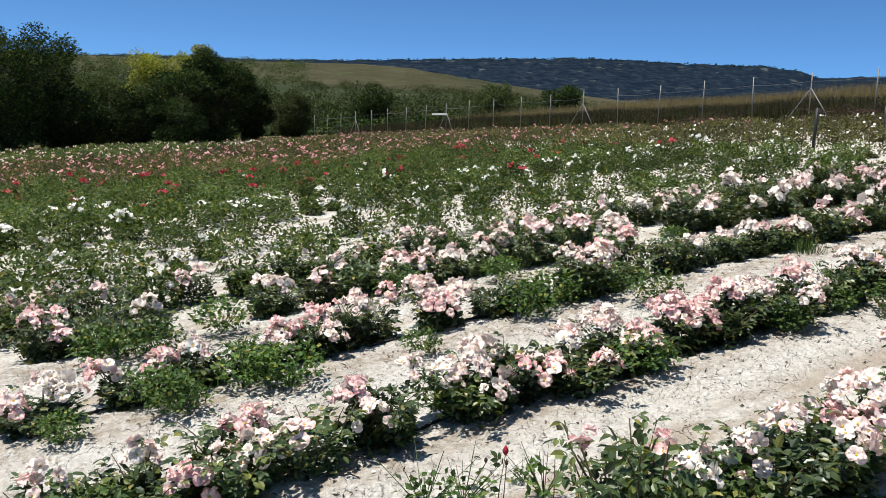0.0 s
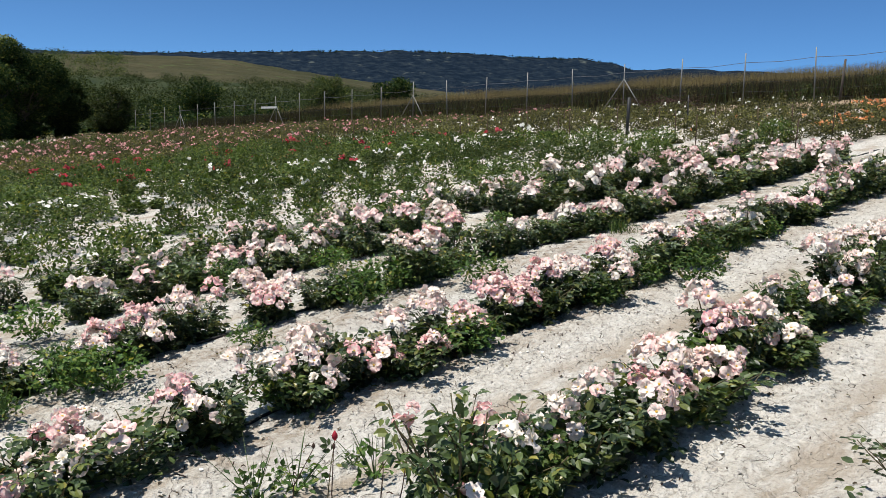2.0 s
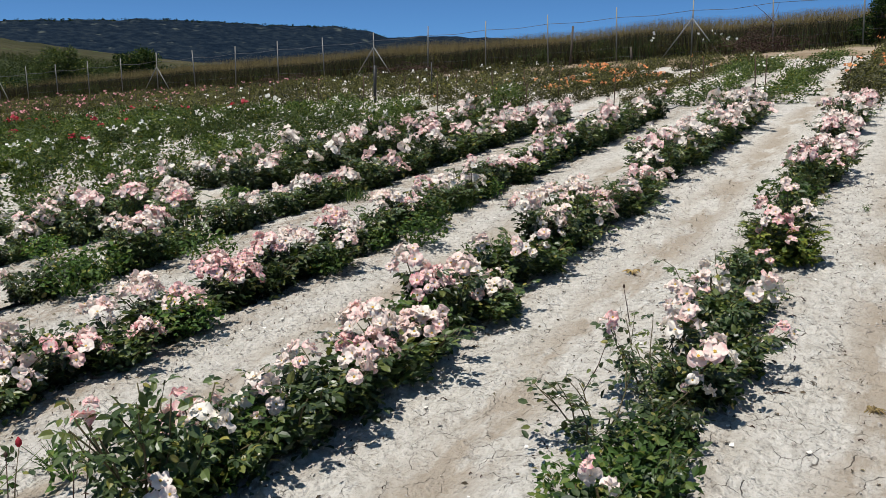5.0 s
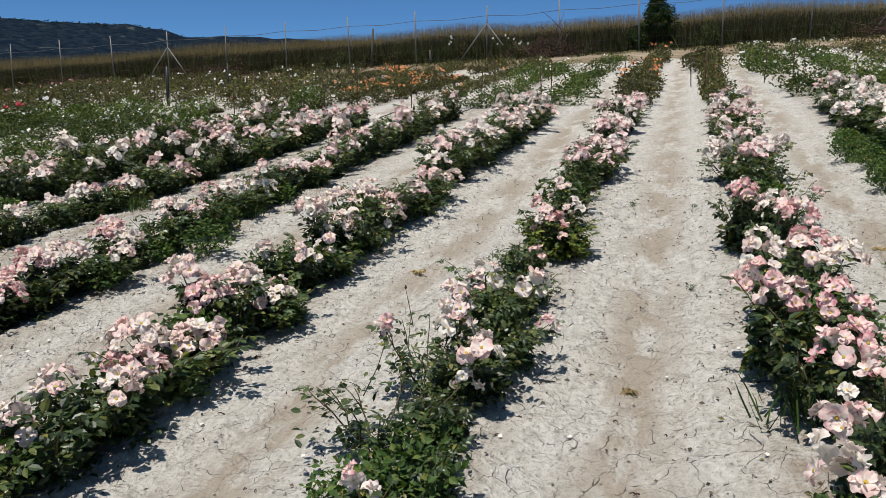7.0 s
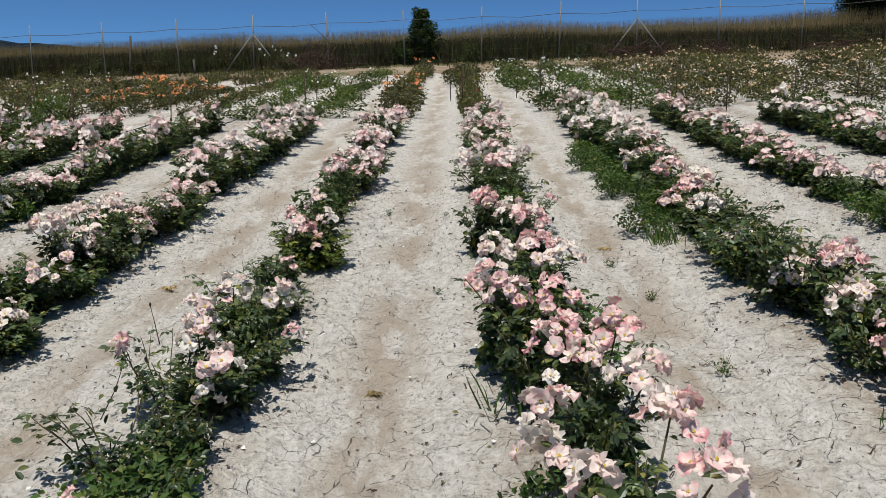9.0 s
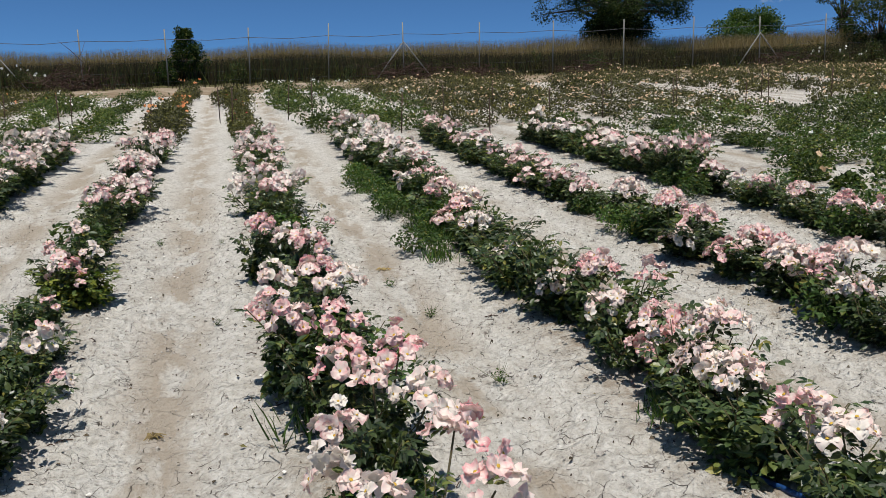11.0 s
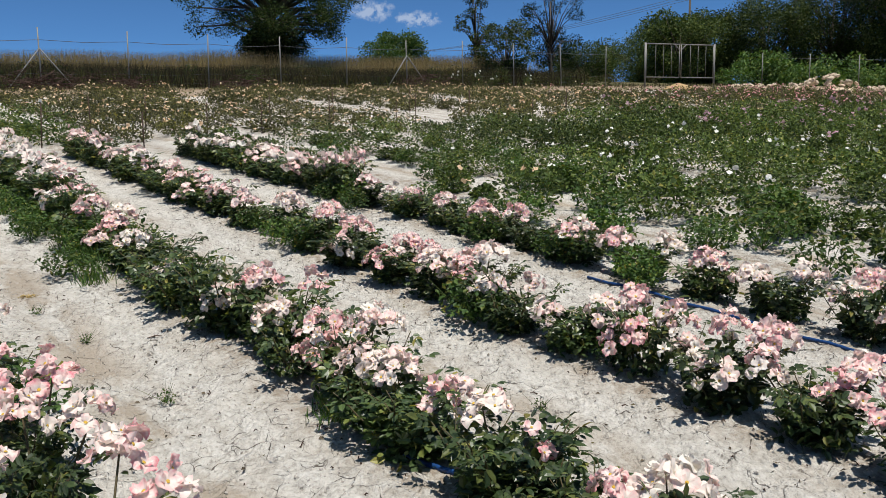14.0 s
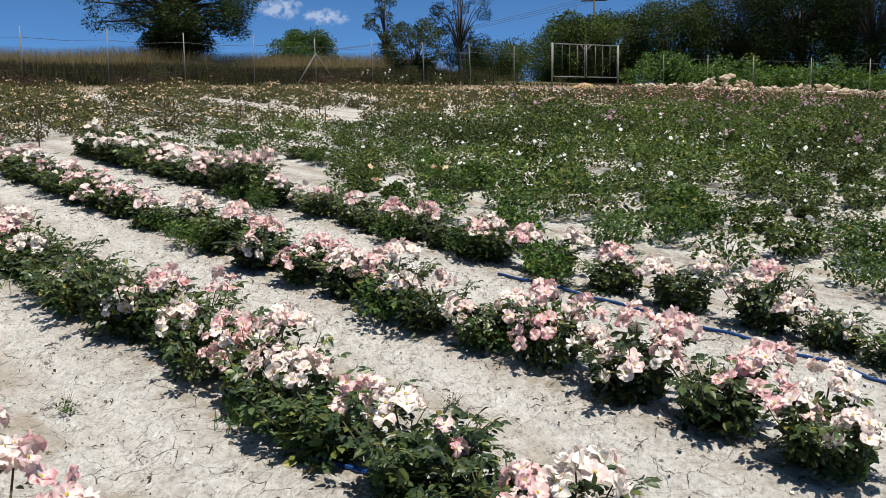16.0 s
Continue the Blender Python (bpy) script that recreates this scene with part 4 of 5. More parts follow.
rose_row_heads(4, 5.79, [(0.86, 0.11, 0.27), (0.97, -0.18, 0.19), (1.55, 0.03, 0.25), (2.43, 0.06, 0.26), (2.52, -0.03, 0.23), (2.83, -0.05, 0.23), (3.56, 0.07, 0.26), (3.77, -0.02, 0.24), (4.02, -0.06, 0.23), (4.37, -0.06, 0.22), (4.64, 0.04, 0.30), (4.9, -0.22, 0.36), (5.3, -0.24, 0.36), (6.03, -0.04, 0.23), (6.06, 0.13, 0.27)], (), ((1.7, 2.1),))
rose_row_heads(3, 4.47, [(0.51, -0.17, 0.17), (0.68, -0.06, 0.21), (0.78, -0.15, 0.18), (0.96, -0.03, 0.22), (1.26, -0.04, 0.22), (1.46, -0.00, 0.23), (1.95, -0.01, 0.23), (2.21, -0.14, 0.18), (2.19, 0.04, 0.25), (2.51, 0.14, 0.28), (2.74, 0.12, 0.27), (3.01, -0.07, 0.21), (3.03, 0.18, 0.29), (3.23, 0.03, 0.24), (4.15, -0.05, 0.36), (4.25, -0.22, 0.34), (4.57, 0.06, 0.32), (4.95, 0.18, 0.38), (6.35, 0.06, 0.25), (6.85, -0.07, 0.21)], (3.5, 3.9), ((1.5, 1.7),))
rose_row_heads(2, 2.98, [(0.45, 0.03, 0.26), (0.91, -0.12, 0.18), (1.18, -0.08, 0.20), (1.17, 0.05, 0.27), (1.68, -0.08, 0.20), (1.66, 0.06, 0.27), (2.01, 0.14, 0.30), (2.10, 0.02, 0.25), (2.30, -0.13, 0.17), (2.26, 0.02, 0.25), (2.36, 0.12, 0.30), (2.62, -0.10, 0.19), (2.93, -0.16, 0.17), (2.83, 0.05, 0.27), (3.27, -0.06, 0.21), (3.14, 0.11, 0.29), (3.72, -0.04, 0.22), (3.64, 0.08, 0.28), (4.09, 0.08, 0.28), (4.34, 0.05, 0.27), (4.78, -0.04, 0.22), (4.80, 0.10, 0.29), (5.60, -0.06, 0.21), (5.48, 0.11, 0.29), (6.23, 0.03, 0.26), (6.55, -0.06, 0.21), (7.36, -0.01, 0.24), (7.68, -0.10, 0.19)], (), ((0.5, 0.75),))
rose_row_heads(1, 1.60, [(1.77, -0.08, 0.20), (1.74, 0.16, 0.40, 2), (2.06, 0.00, 0.28), (2.30, -0.02, 0.26), (2.57, 0.02, 0.29), (2.89, -0.07, 0.21), (3.25, -0.09, 0.19), (3.01, 0.02, 0.30), (3.93, -0.11, 0.17), (3.55, 0.02, 0.29), (3.81, -0.00, 0.28), (3.55, 0.15, 0.39), (4.93, -0.04, 0.24), (5.08, -0.03, 0.26), (5.61, -0.10, 0.18), (4.93, 0.14, 0.38), (5.77, -0.05, 0.24), (5.55, 0.03, 0.31), (5.29, 0.13, 0.37), (6.26, -0.10, 0.19), (5.70, 0.08, 0.34), (6.82, -0.06, 0.22), (7.24, 0.01, 0.29)], (4.05,), (), 0.85)
rose_row_heads(0, 0.33, [(2.09, -0.00, 0.28), (3.00, -0.10, 0.28), (3.33, 0.08, 0.28), (3.62, 0.16, 0.28), (3.77, -0.15, 0.28), (3.94, 0.10, 0.28), (5.01, -0.04, 0.28), (5.23, -0.14, 0.28), (5.37, 0.08, 0.28), (5.84, 0.02, 0.28)], (2.45, 2.8, 4.3, 4.65, 6.3, 6.7), (), 0.45)
rose_row_heads(-1, -0.93, [(2.01, -0.22, 0.36), (2.02, 0.05, 0.36), (2.18, 0.14, 0.36), (2.35, -0.21, 0.36), (2.45, 0.10, 0.36), (2.60, -0.20, 0.36), (2.75, -0.05, 0.36), (2.95, 0.01, 0.36), (3.01, -0.19, 0.36), (3.38, -0.04, 0.36), (3.47, 0.15, 0.36), (3.63, 0.22, 0.36), (3.94, -0.13, 0.36), (4.08, 0.17, 0.36), (4.16, -0.03, 0.36), (4.78, -0.05, 0.36), (4.94, 0.03, 0.36), (5.29, 0.18, 0.36), (6.70, 0.05, 0.36)], (4.5, 5.7, 6.1), (), 0.8)
rose_row_heads(-2, -2.21, [(1.41, -0.08, 0.32), (1.54, 0.00, 0.26), (1.86, -0.00, 0.27, 2), (2.15, -0.03, 0.29), (2.32, -0.02, 0.28), (2.63, -0.00, 0.27), (2.83, 0.00, 0.26), (3.11, 0.05, 0.22), (2.94, -0.11, 0.35), (3.22, -0.03, 0.28), (3.58, 0.02, 0.25), (4.07, 0.06, 0.21), (3.93, -0.08, 0.32), (4.77, 0.07, 0.20), (5.96, 0.14, 0.17), (5.58, 0.04, 0.22), (6.05, 0.02, 0.24), (6.11, -0.04, 0.30), (6.76, -0.01, 0.27)], (1.6, 1.95, 4.15, 4.55, 4.8, 5.45), ())
rose_row_heads(-3, -3.44, [(1.13, 0.06, 0.23), (1.34, 0.05, 0.24), (1.30, -0.12, 0.32), (1.59, 0.01, 0.26), (1.54, -0.12, 0.32), (1.89, 0.01, 0.26), (2.05, 0.10, 0.21), (1.94, -0.15, 0.33), (2.24, 0.04, 0.24), (2.12, -0.12, 0.32), (2.53, 0.08, 0.22), (2.38, -0.09, 0.30), (2.74, -0.02, 0.27), (2.66, -0.12, 0.32), (3.00, 0.10, 0.21), (3.47, 0.07, 0.23), (3.75, 0.01, 0.26), (3.71, -0.14, 0.33), (3.95, 0.02, 0.25), (4.41, 0.14, 0.19), (4.10, -0.02, 0.27), (4.38, -0.03, 0.28), (4.86, 0.16, 0.17), (4.98, -0.03, 0.28), (5.44, 0.10, 0.21, 2), (5.43, -0.08, 0.30), (6.04, -0.07, 0.30), (6.54, 0.07, 0.23), (7.09, 0.06, 0.23)], (), ((2.8, 3.2),))
rose_row_heads(-4, -4.77, [(1.45, 0.0, 0.22, 5), (1.05, 0.05, 0.22, 4), (1.95, 0.09, 0.23), (2.27, -0.01, 0.26), (2.23, -0.16, 0.31), (2.52, -0.09, 0.29), (2.79, 0.05, 0.24), (3.10, -0.00, 0.26), (3.48, -0.09, 0.28), (3.84, 0.00, 0.26), (4.19, 0.07, 0.23), (4.15, -0.01, 0.26), (4.85, -0.04, 0.27), (5.13, 0.06, 0.24), (5.68, 0.02, 0.25), (6.09, 0.07, 0.23), (6.85, 0.04, 0.24)], (), ())
for r_ in np.arange(0.9, 12.6, 0.42):
    rose_bush(2000 + int(r_ * 50), r_, ROW0 + 5 * STEP + gr.normal() * 0.05, gr.uniform(0.85, 1.05), int(gr.integers(1, 5)), 6, False)
for r_, s_ in ((2.75, 0.52), (3.25, 0.50), (4.35, 0.45), (5.9, -1.05), (1.75, -2.2), (7.4, -0.8)):
    arching_bush(r_, s_, 0.72)
yellowed_bush(2.0, 0.30)
yellowed_bush(5.1, 0.27)
yellowed_bush(4.7, -2.22, 0.6)


# ---- other varieties: rows seen from further off ----
def row_piece(seed, length, height, width, leaves, size, flowers, petal, leaf, fsize, bunch=3):
    g = np.random.default_rng(seed)
    fol, blo = Build(), Build()
    nb = max(2, int(length / 0.42))
    hub = np.stack([(np.arange(nb) + g.uniform(0.2, 0.8, nb)) * length / nb - length / 2, g.normal(0, 0.13, nb), np.zeros(nb)], 1)
    hs = g.uniform(0.35, 1.25, nb)
    i = g.integers(0, nb, leaves)
    d = unit(g.normal(size=(leaves, 3)))
    rad = g.uniform(0.3, 1.0, leaves)[:, None] ** 0.5
    p = hub[i] + d * rad * np.array([0.27, width * 0.5, height * 0.5]) * hs[i][:, None] + np.array([0, 0, height * 0.46]) * hs[i][:, None]
    p[:, 2] = np.maximum(p[:, 2], 0.03)
    cloud_leaves(fol, p, size, d * 0.6, FOLD, FOLD_F, rnd=g)
    for j in range(flowers):
        h = int(g.integers(0, nb))
        c = hub[h] + np.array([g.normal() * 0.13, g.normal() * width * 0.26, height * g.uniform(0.76, 1.02)]) * max(0.6, hs[h])
        for q in range(int(g.integers(1, bunch * 2 - 1))):
            v, fc, a, sl = LOW_BLOSSOMS[int(g.integers(len(LOW_BLOSSOMS)))]
            m = np.array((turned(unit(np.array([g.normal() * 0.6, g.normal() * 0.6, 1.0])), g.uniform(0, 6)) @ Matrix.Scale(fsize, 4)).to_3x3())
            blo.add(v @ m.T + c + g.normal(size=3) * (0.03 + 0.004 * bunch) * (1, 1, 0.5), fc, np.minimum(a, 0.98) + int(g.integers(10)))
    return fol.mesh("foliage", leaf), (blo.mesh("blossoms", petal, True, True) if blo.k else None)


def variety(label, flower_label, seed, s_lo, s_hi, r_lo, r_hi, length, petal, leaf, height, width, leaves, size, flowers, fsize=1.0, kinds=3, skip=0.05, bunch=3):
    """Rows of one variety between two sides and two ends."""
    g = np.random.default_rng(seed)
    pieces = [row_piece(seed * 10 + k, length, height, width, leaves, size, flowers, petal, leaf, fsize, bunch) for k in range(kinds)]
    k = math.ceil((s_lo - ROW0) / STEP)
    while ROW0 + k * STEP < s_hi:
        s = ROW0 + k * STEP
        r = r_lo + g.uniform(0, 0.5)
        while r < r_hi:
            if g.random() > skip:
                fol, blo = pieces[int(g.integers(kinds))]
                ob = new("rose_row", fol)
                p = at(r + length / 2, s + g.normal() * 0.04)
                sl = math.atan(GX * U[0] + GY * U[1])
                flip = math.pi if g.random() < 0.5 else 0
                ob.rotation_euler = (0, -sl if flip == 0 else sl, math.atan2(U[1], U[0]) + flip)
                ob.location = p
                ob.scale = (1, g.uniform(0.75, 1.2), g.uniform(0.7, 1.25))
                tagged(ob, label, "rose bushes", "rows of other roses", "stuff")
                if blo:
                    part("blossoms", blo, ob, flower_label)
            r += length
        k += 1


LOWW = dict(length=2.0, leaves=2300, size=0.062)
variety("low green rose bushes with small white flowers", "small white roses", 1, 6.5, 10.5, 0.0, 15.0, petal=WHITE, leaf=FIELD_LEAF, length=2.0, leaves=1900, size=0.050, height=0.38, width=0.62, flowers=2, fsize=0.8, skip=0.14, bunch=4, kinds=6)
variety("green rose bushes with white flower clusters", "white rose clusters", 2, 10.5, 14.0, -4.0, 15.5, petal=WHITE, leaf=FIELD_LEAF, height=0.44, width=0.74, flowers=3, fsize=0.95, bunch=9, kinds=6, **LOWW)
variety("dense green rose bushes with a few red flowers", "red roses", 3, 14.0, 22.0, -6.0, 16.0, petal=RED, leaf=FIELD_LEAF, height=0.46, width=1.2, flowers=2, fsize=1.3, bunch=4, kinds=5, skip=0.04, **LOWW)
variety("green rose bushes with rosy red flowers", "rosy red roses", 4, 22.0, 44.0, -8.0, 17.0, 3.0, ROSY, BRONZE_LEAF, 0.48, 1.15, 1500, 0.085, 8, 1.3, skip=0.02)
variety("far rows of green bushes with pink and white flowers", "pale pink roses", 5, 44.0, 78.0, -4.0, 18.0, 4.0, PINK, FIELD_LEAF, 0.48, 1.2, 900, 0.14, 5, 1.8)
variety("low yellowish green rose bushes in pale soil", "cream roses", 6, -6.6, -5.3, -0.5, 11.8, petal=PEACH, leaf=LIT_FIELD_LEAF, length=2.0, leaves=2400, size=0.044, height=0.36, width=0.70, flowers=3, fsize=0.8, skip=0.20, kinds=6, bunch=2)
variety("low green rose bushes in pale soil with small white flowers", "small white roses", 15, -8.4, -6.6, -1.5, 11.6, petal=WHITE, leaf=LIT_FIELD_LEAF, length=2.0, leaves=2800, size=0.048, height=0.38, width=0.92, flowers=4, fsize=0.75, skip=0.10, kinds=6, bunch=2)
variety("dense green rose bushes with small white flowers", "small white roses", 16, -14.5, -8.4, -1.5, 11.0, petal=WHITE, leaf=LIT_FIELD_LEAF, length=2.0, leaves=3200, size=0.054, height=0.44, width=1.25, flowers=5, fsize=0.8, skip=0.03, kinds=6, bunch=2)
variety("green rose bushes with mauve flower clusters", "mauve roses", 7, -23.0, -14.5, 0.5, 11.6, petal=PURPLE, leaf=LIT_FIELD_LEAF, length=2.0, leaves=2600, size=0.064, height=0.48, width=1.25, flowers=6, fsize=0.95, skip=0.02, kinds=6, bunch=4)
variety("green rose bushes with white and red flowers", "mixed pale roses", 8, -45.0, -23.0, -8.0, 11.0, 3.0, PURPLE, LIT_FIELD_LEAF, 0.46, 1.15, 1300, 0.09, 6, 1.2, skip=0.02)
# second half of the field, past the stakes
FARW = dict(length=2.2, leaves=1400, size=0.055, skip=0.06, kinds=4)
variety("rose bushes with orange flowers", "orange roses", 9, 5.2, 7.0, 17.6, 21.5, petal=ORANGE, leaf=BRONZE_LEAF, height=0.36, width=0.7, flowers=18, fsize=1.0, **FARW)
variety("narrow row of bronze-leaved rose bushes", "peach roses", 19, 0.0, 1.0, 13.3, 26.0, petal=ORANGE, leaf=BRONZE_LEAF, height=0.40, width=0.6, flowers=3, fsize=0.8, **FARW)
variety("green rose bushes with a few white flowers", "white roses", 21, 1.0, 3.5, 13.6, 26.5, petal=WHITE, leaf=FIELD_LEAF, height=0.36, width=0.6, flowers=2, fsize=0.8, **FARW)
variety("bronze-leaved rose bushes with small orange flowers", "small orange roses", 20, 3.5, 10.0, 14.8, 27.5, petal=ORANGE, leaf=BRONZE_LEAF, height=0.34, width=0.7, flowers=1, fsize=0.7, **FARW)
variety("green rose bushes with white flowers", "white roses", 10, 10.0, 22.0, 18.5, 28.0, 3.0, WHITE, BRONZE_LEAF, 0.36, 0.75, 1100, 0.08, 3, 0.9, skip=0.15)
variety("rose bushes with pink and cream flowers", "pink roses", 11, 22.0, 60.0, 21.0, 30.0, 4.0, ROSY, BRONZE_LEAF, 0.36, 0.9, 1000, 0.10, 5, 1.1, skip=0.08)
variety("narrow row of bronze-leaved roses with red buds", "red rose buds", 12, -1.2, 0.0, 13.3, 25.5, petal=RED, leaf=BRONZE_LEAF, height=0.40, width=0.6, flowers=2, fsize=0.6, **FARW)
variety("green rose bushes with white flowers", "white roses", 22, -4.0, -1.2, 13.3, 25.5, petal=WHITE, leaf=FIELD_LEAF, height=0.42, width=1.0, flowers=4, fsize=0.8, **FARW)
variety("rose bushes with pink and white flowers", "pink roses", 23, -8.0, -4.0, 13.0, 26.0, petal=PEACH, leaf=BRONZE_LEAF, height=0.42, width=1.05, flowers=7, fsize=0.75, **FARW)
variety("rose bushes with yellow and peach flowers", "yellow and peach roses", 13, -24.0, -8.0, 12.4, 26.3, petal=PEACH, leaf=BRONZE_LEAF, height=0.40, width=1.05, flowers=10, fsize=0.72, length=2.6, leaves=1500, size=0.06, skip=0.12, kinds=5)
variety("rose bushes with red and orange flowers", "red roses", 14, -44.0, -24.0, 12.6, 23.0, 3.0, ROSY, BRONZE_LEAF, 0.36, 0.85, 900, 0.08, 6, 0.9, skip=0.08)


# ---- stakes at the row ends ----
def stake(r, s, high, rad, mat, label, name="stake"):
    g = np.random.default_rng(int(abs(r * 977 + s * 131)))
    b = Build()
    p = at(r, s, -0.15)
    lean = np.array([g.normal() * 0.03, g.normal() * 0.03, 1])
    b.tube([p, p + lean * (high + 0.15) * 0.5, p + lean * (high + 0.15)], [rad] * 3, 7)
    tagged(new(name, b.mesh(name, mat, True)), label, "stake", "stakes at the row ends")


gs = np.random.default_rng(81)
for k in range(-22, 30):
    s = ROW0 + (k + 0.14) * STEP
    r = 13.9 + 0.2 * max(0.0, s) + gs.normal() * 0.6
    stake(r, s + gs.normal() * 0.08, 0.66 + gs.normal() * 0.08, 0.009, RUST, "thin rusty iron stake in the soil")
    if k % 3:
        stake(r + 2.0, s + 0.2, 0.66, 0.009, RUST, "thin rusty iron stake in the soil")
stake(18.4, 11.6, 0.95, 0.04, BLACK, "thick black plastic stake among white roses")
stake(19.4, 10.5, 0.9, 0.016, BLACK, "dark stake among white roses")


# ---- weeds in the rows ----
def weed_mesh(seed, kind):
    """kind 0: fine feathery weed; 1: tuft of grass; 2: broad-leaved seedling."""
    g = np.random.default_rng(seed)
    b = Build()
    if kind == 1:
        n = 90
        o = np.stack([g.normal(0, 0.07, n), g.normal(0, 0.07, n), np.zeros(n)], 1)
        d = unit(np.stack([g.normal(0, 0.35, n), g.normal(0, 0.35, n), np.ones(n)], 1))
        x, y, z = frames(d, unit(g.normal(size=(n, 3)) * (1, 1, 0.1)))
        k = g.uniform(0.08, 0.19, n)[:, None]
        b.many([(0, -0.5, 0), (0, 0.5, 0), (0.6, 0.4, 0), (0.6, -0.4, 0), (1, 0, 0.15)], [(0, 1, 2), (0, 2, 3), (3, 2, 4)], o, x * k, y * 0.007, z * k)
    else:
        n = 380 if kind == 0 else 60
        p = unit(g.normal(size=(n, 3))) * (g.uniform(0.2, 1, n) ** 0.5)[:, None] * ((0.2, 0.2, 0.12) if kind == 0 else (0.12, 0.12, 0.08)) + (0, 0, 0.13 if kind == 0 else 0.07)
        cloud_leaves(b, p, 0.036 if kind == 0 else 0.04, shape=SIMPLE, faces=SIMPLE_F, rnd=g)
        for i in range(9):
            e = np.append(g.normal(0, 0.12, 2), 0.2)
            b.tube([(0, 0, 0), e * 0.5, e], [0.003, 0.002, 0.001], 4)
    return b.mesh("weed", WEED_LEAF)


WEEDS = {k: [weed_mesh(200 + 10 * k + j, k) for j in range(4)] for k in range(3)}


def weed(r, s, kind, size=1.0):
    g = np.random.default_rng(int(abs(r * 7919 + s * 104729)) + 3)
    ob = new("weed" if kind != 1 else "grass_tuft", WEEDS[kind][int(g.integers(4))])
    p = U * r + N * s
    ob.location = (p[0], p[1], float(plane(p[0], p[1])) + relief(r, s, p[0], p[1]))
    ob.rotation_euler = (0, 0, g.uniform(0, 6.28))
    ob.scale = (size,) * 3
    tagged(ob, "fresh green feathery weed at the foot of the roses" if kind == 0 else "tuft of green grass in the rose row" if kind == 1 else "small weed seedling in pale soil", "weed", "", "stuff")


gw = np.random.default_rng(91)
for k in range(-4, 6):
    for i in range((11 if k > 2 else 9) if k else 2):
        weed(gw.uniform(1.6, 8.0) if k < 1 else gw.uniform(0.0, 7.0), ROW0 + k * STEP + gw.normal() * 0.1, int(gw.random() < 0.12), gw.uniform(0.6, 1.1))
for r_, s_, c_, z_ in [(2.15, 0.34, 0, 0.9), (2.4, 0.30, 0, 0.9), (2.62, 0.34, 0, 0.8), (2.3, 0.42, 0, 0.8), (2.2, 1.62, 0, 1.0), (2.05, 1.7, 0, 0.9), (3.35, 1.6, 0, 1.0), (4.4, 1.7, 0, 1.1), (3.9, 4.3, 0, 1.1), (3.6, 4.2, 0, 1.1), (6.2, 0.4, 0, 1.1)]:
    weed(r_, s_, c_, z_)
for i in range(26):
    weed(5.4 + i * 0.15, ROW0 - 2 * STEP + 0.2 + gw.normal() * 0.08, 0 if i % 3 else 1, gw.uniform(0.6, 0.9))
for i in range(46):
    weed(gw.uniform(1.6, 9.5), gw.uniform(-7.8, -5.2), 0, gw.uniform(0.8, 1.5))
for r_, s_ in ((1.62, 2.42), (1.74, 2.34), (2.0, 2.2)):
    weed(r_, s_, 2, 0.9)
for i in range(60):
    weed(gw.uniform(0.5, 8), gw.uniform(-5, 5), 2, gw.uniform(0.15, 0.4))


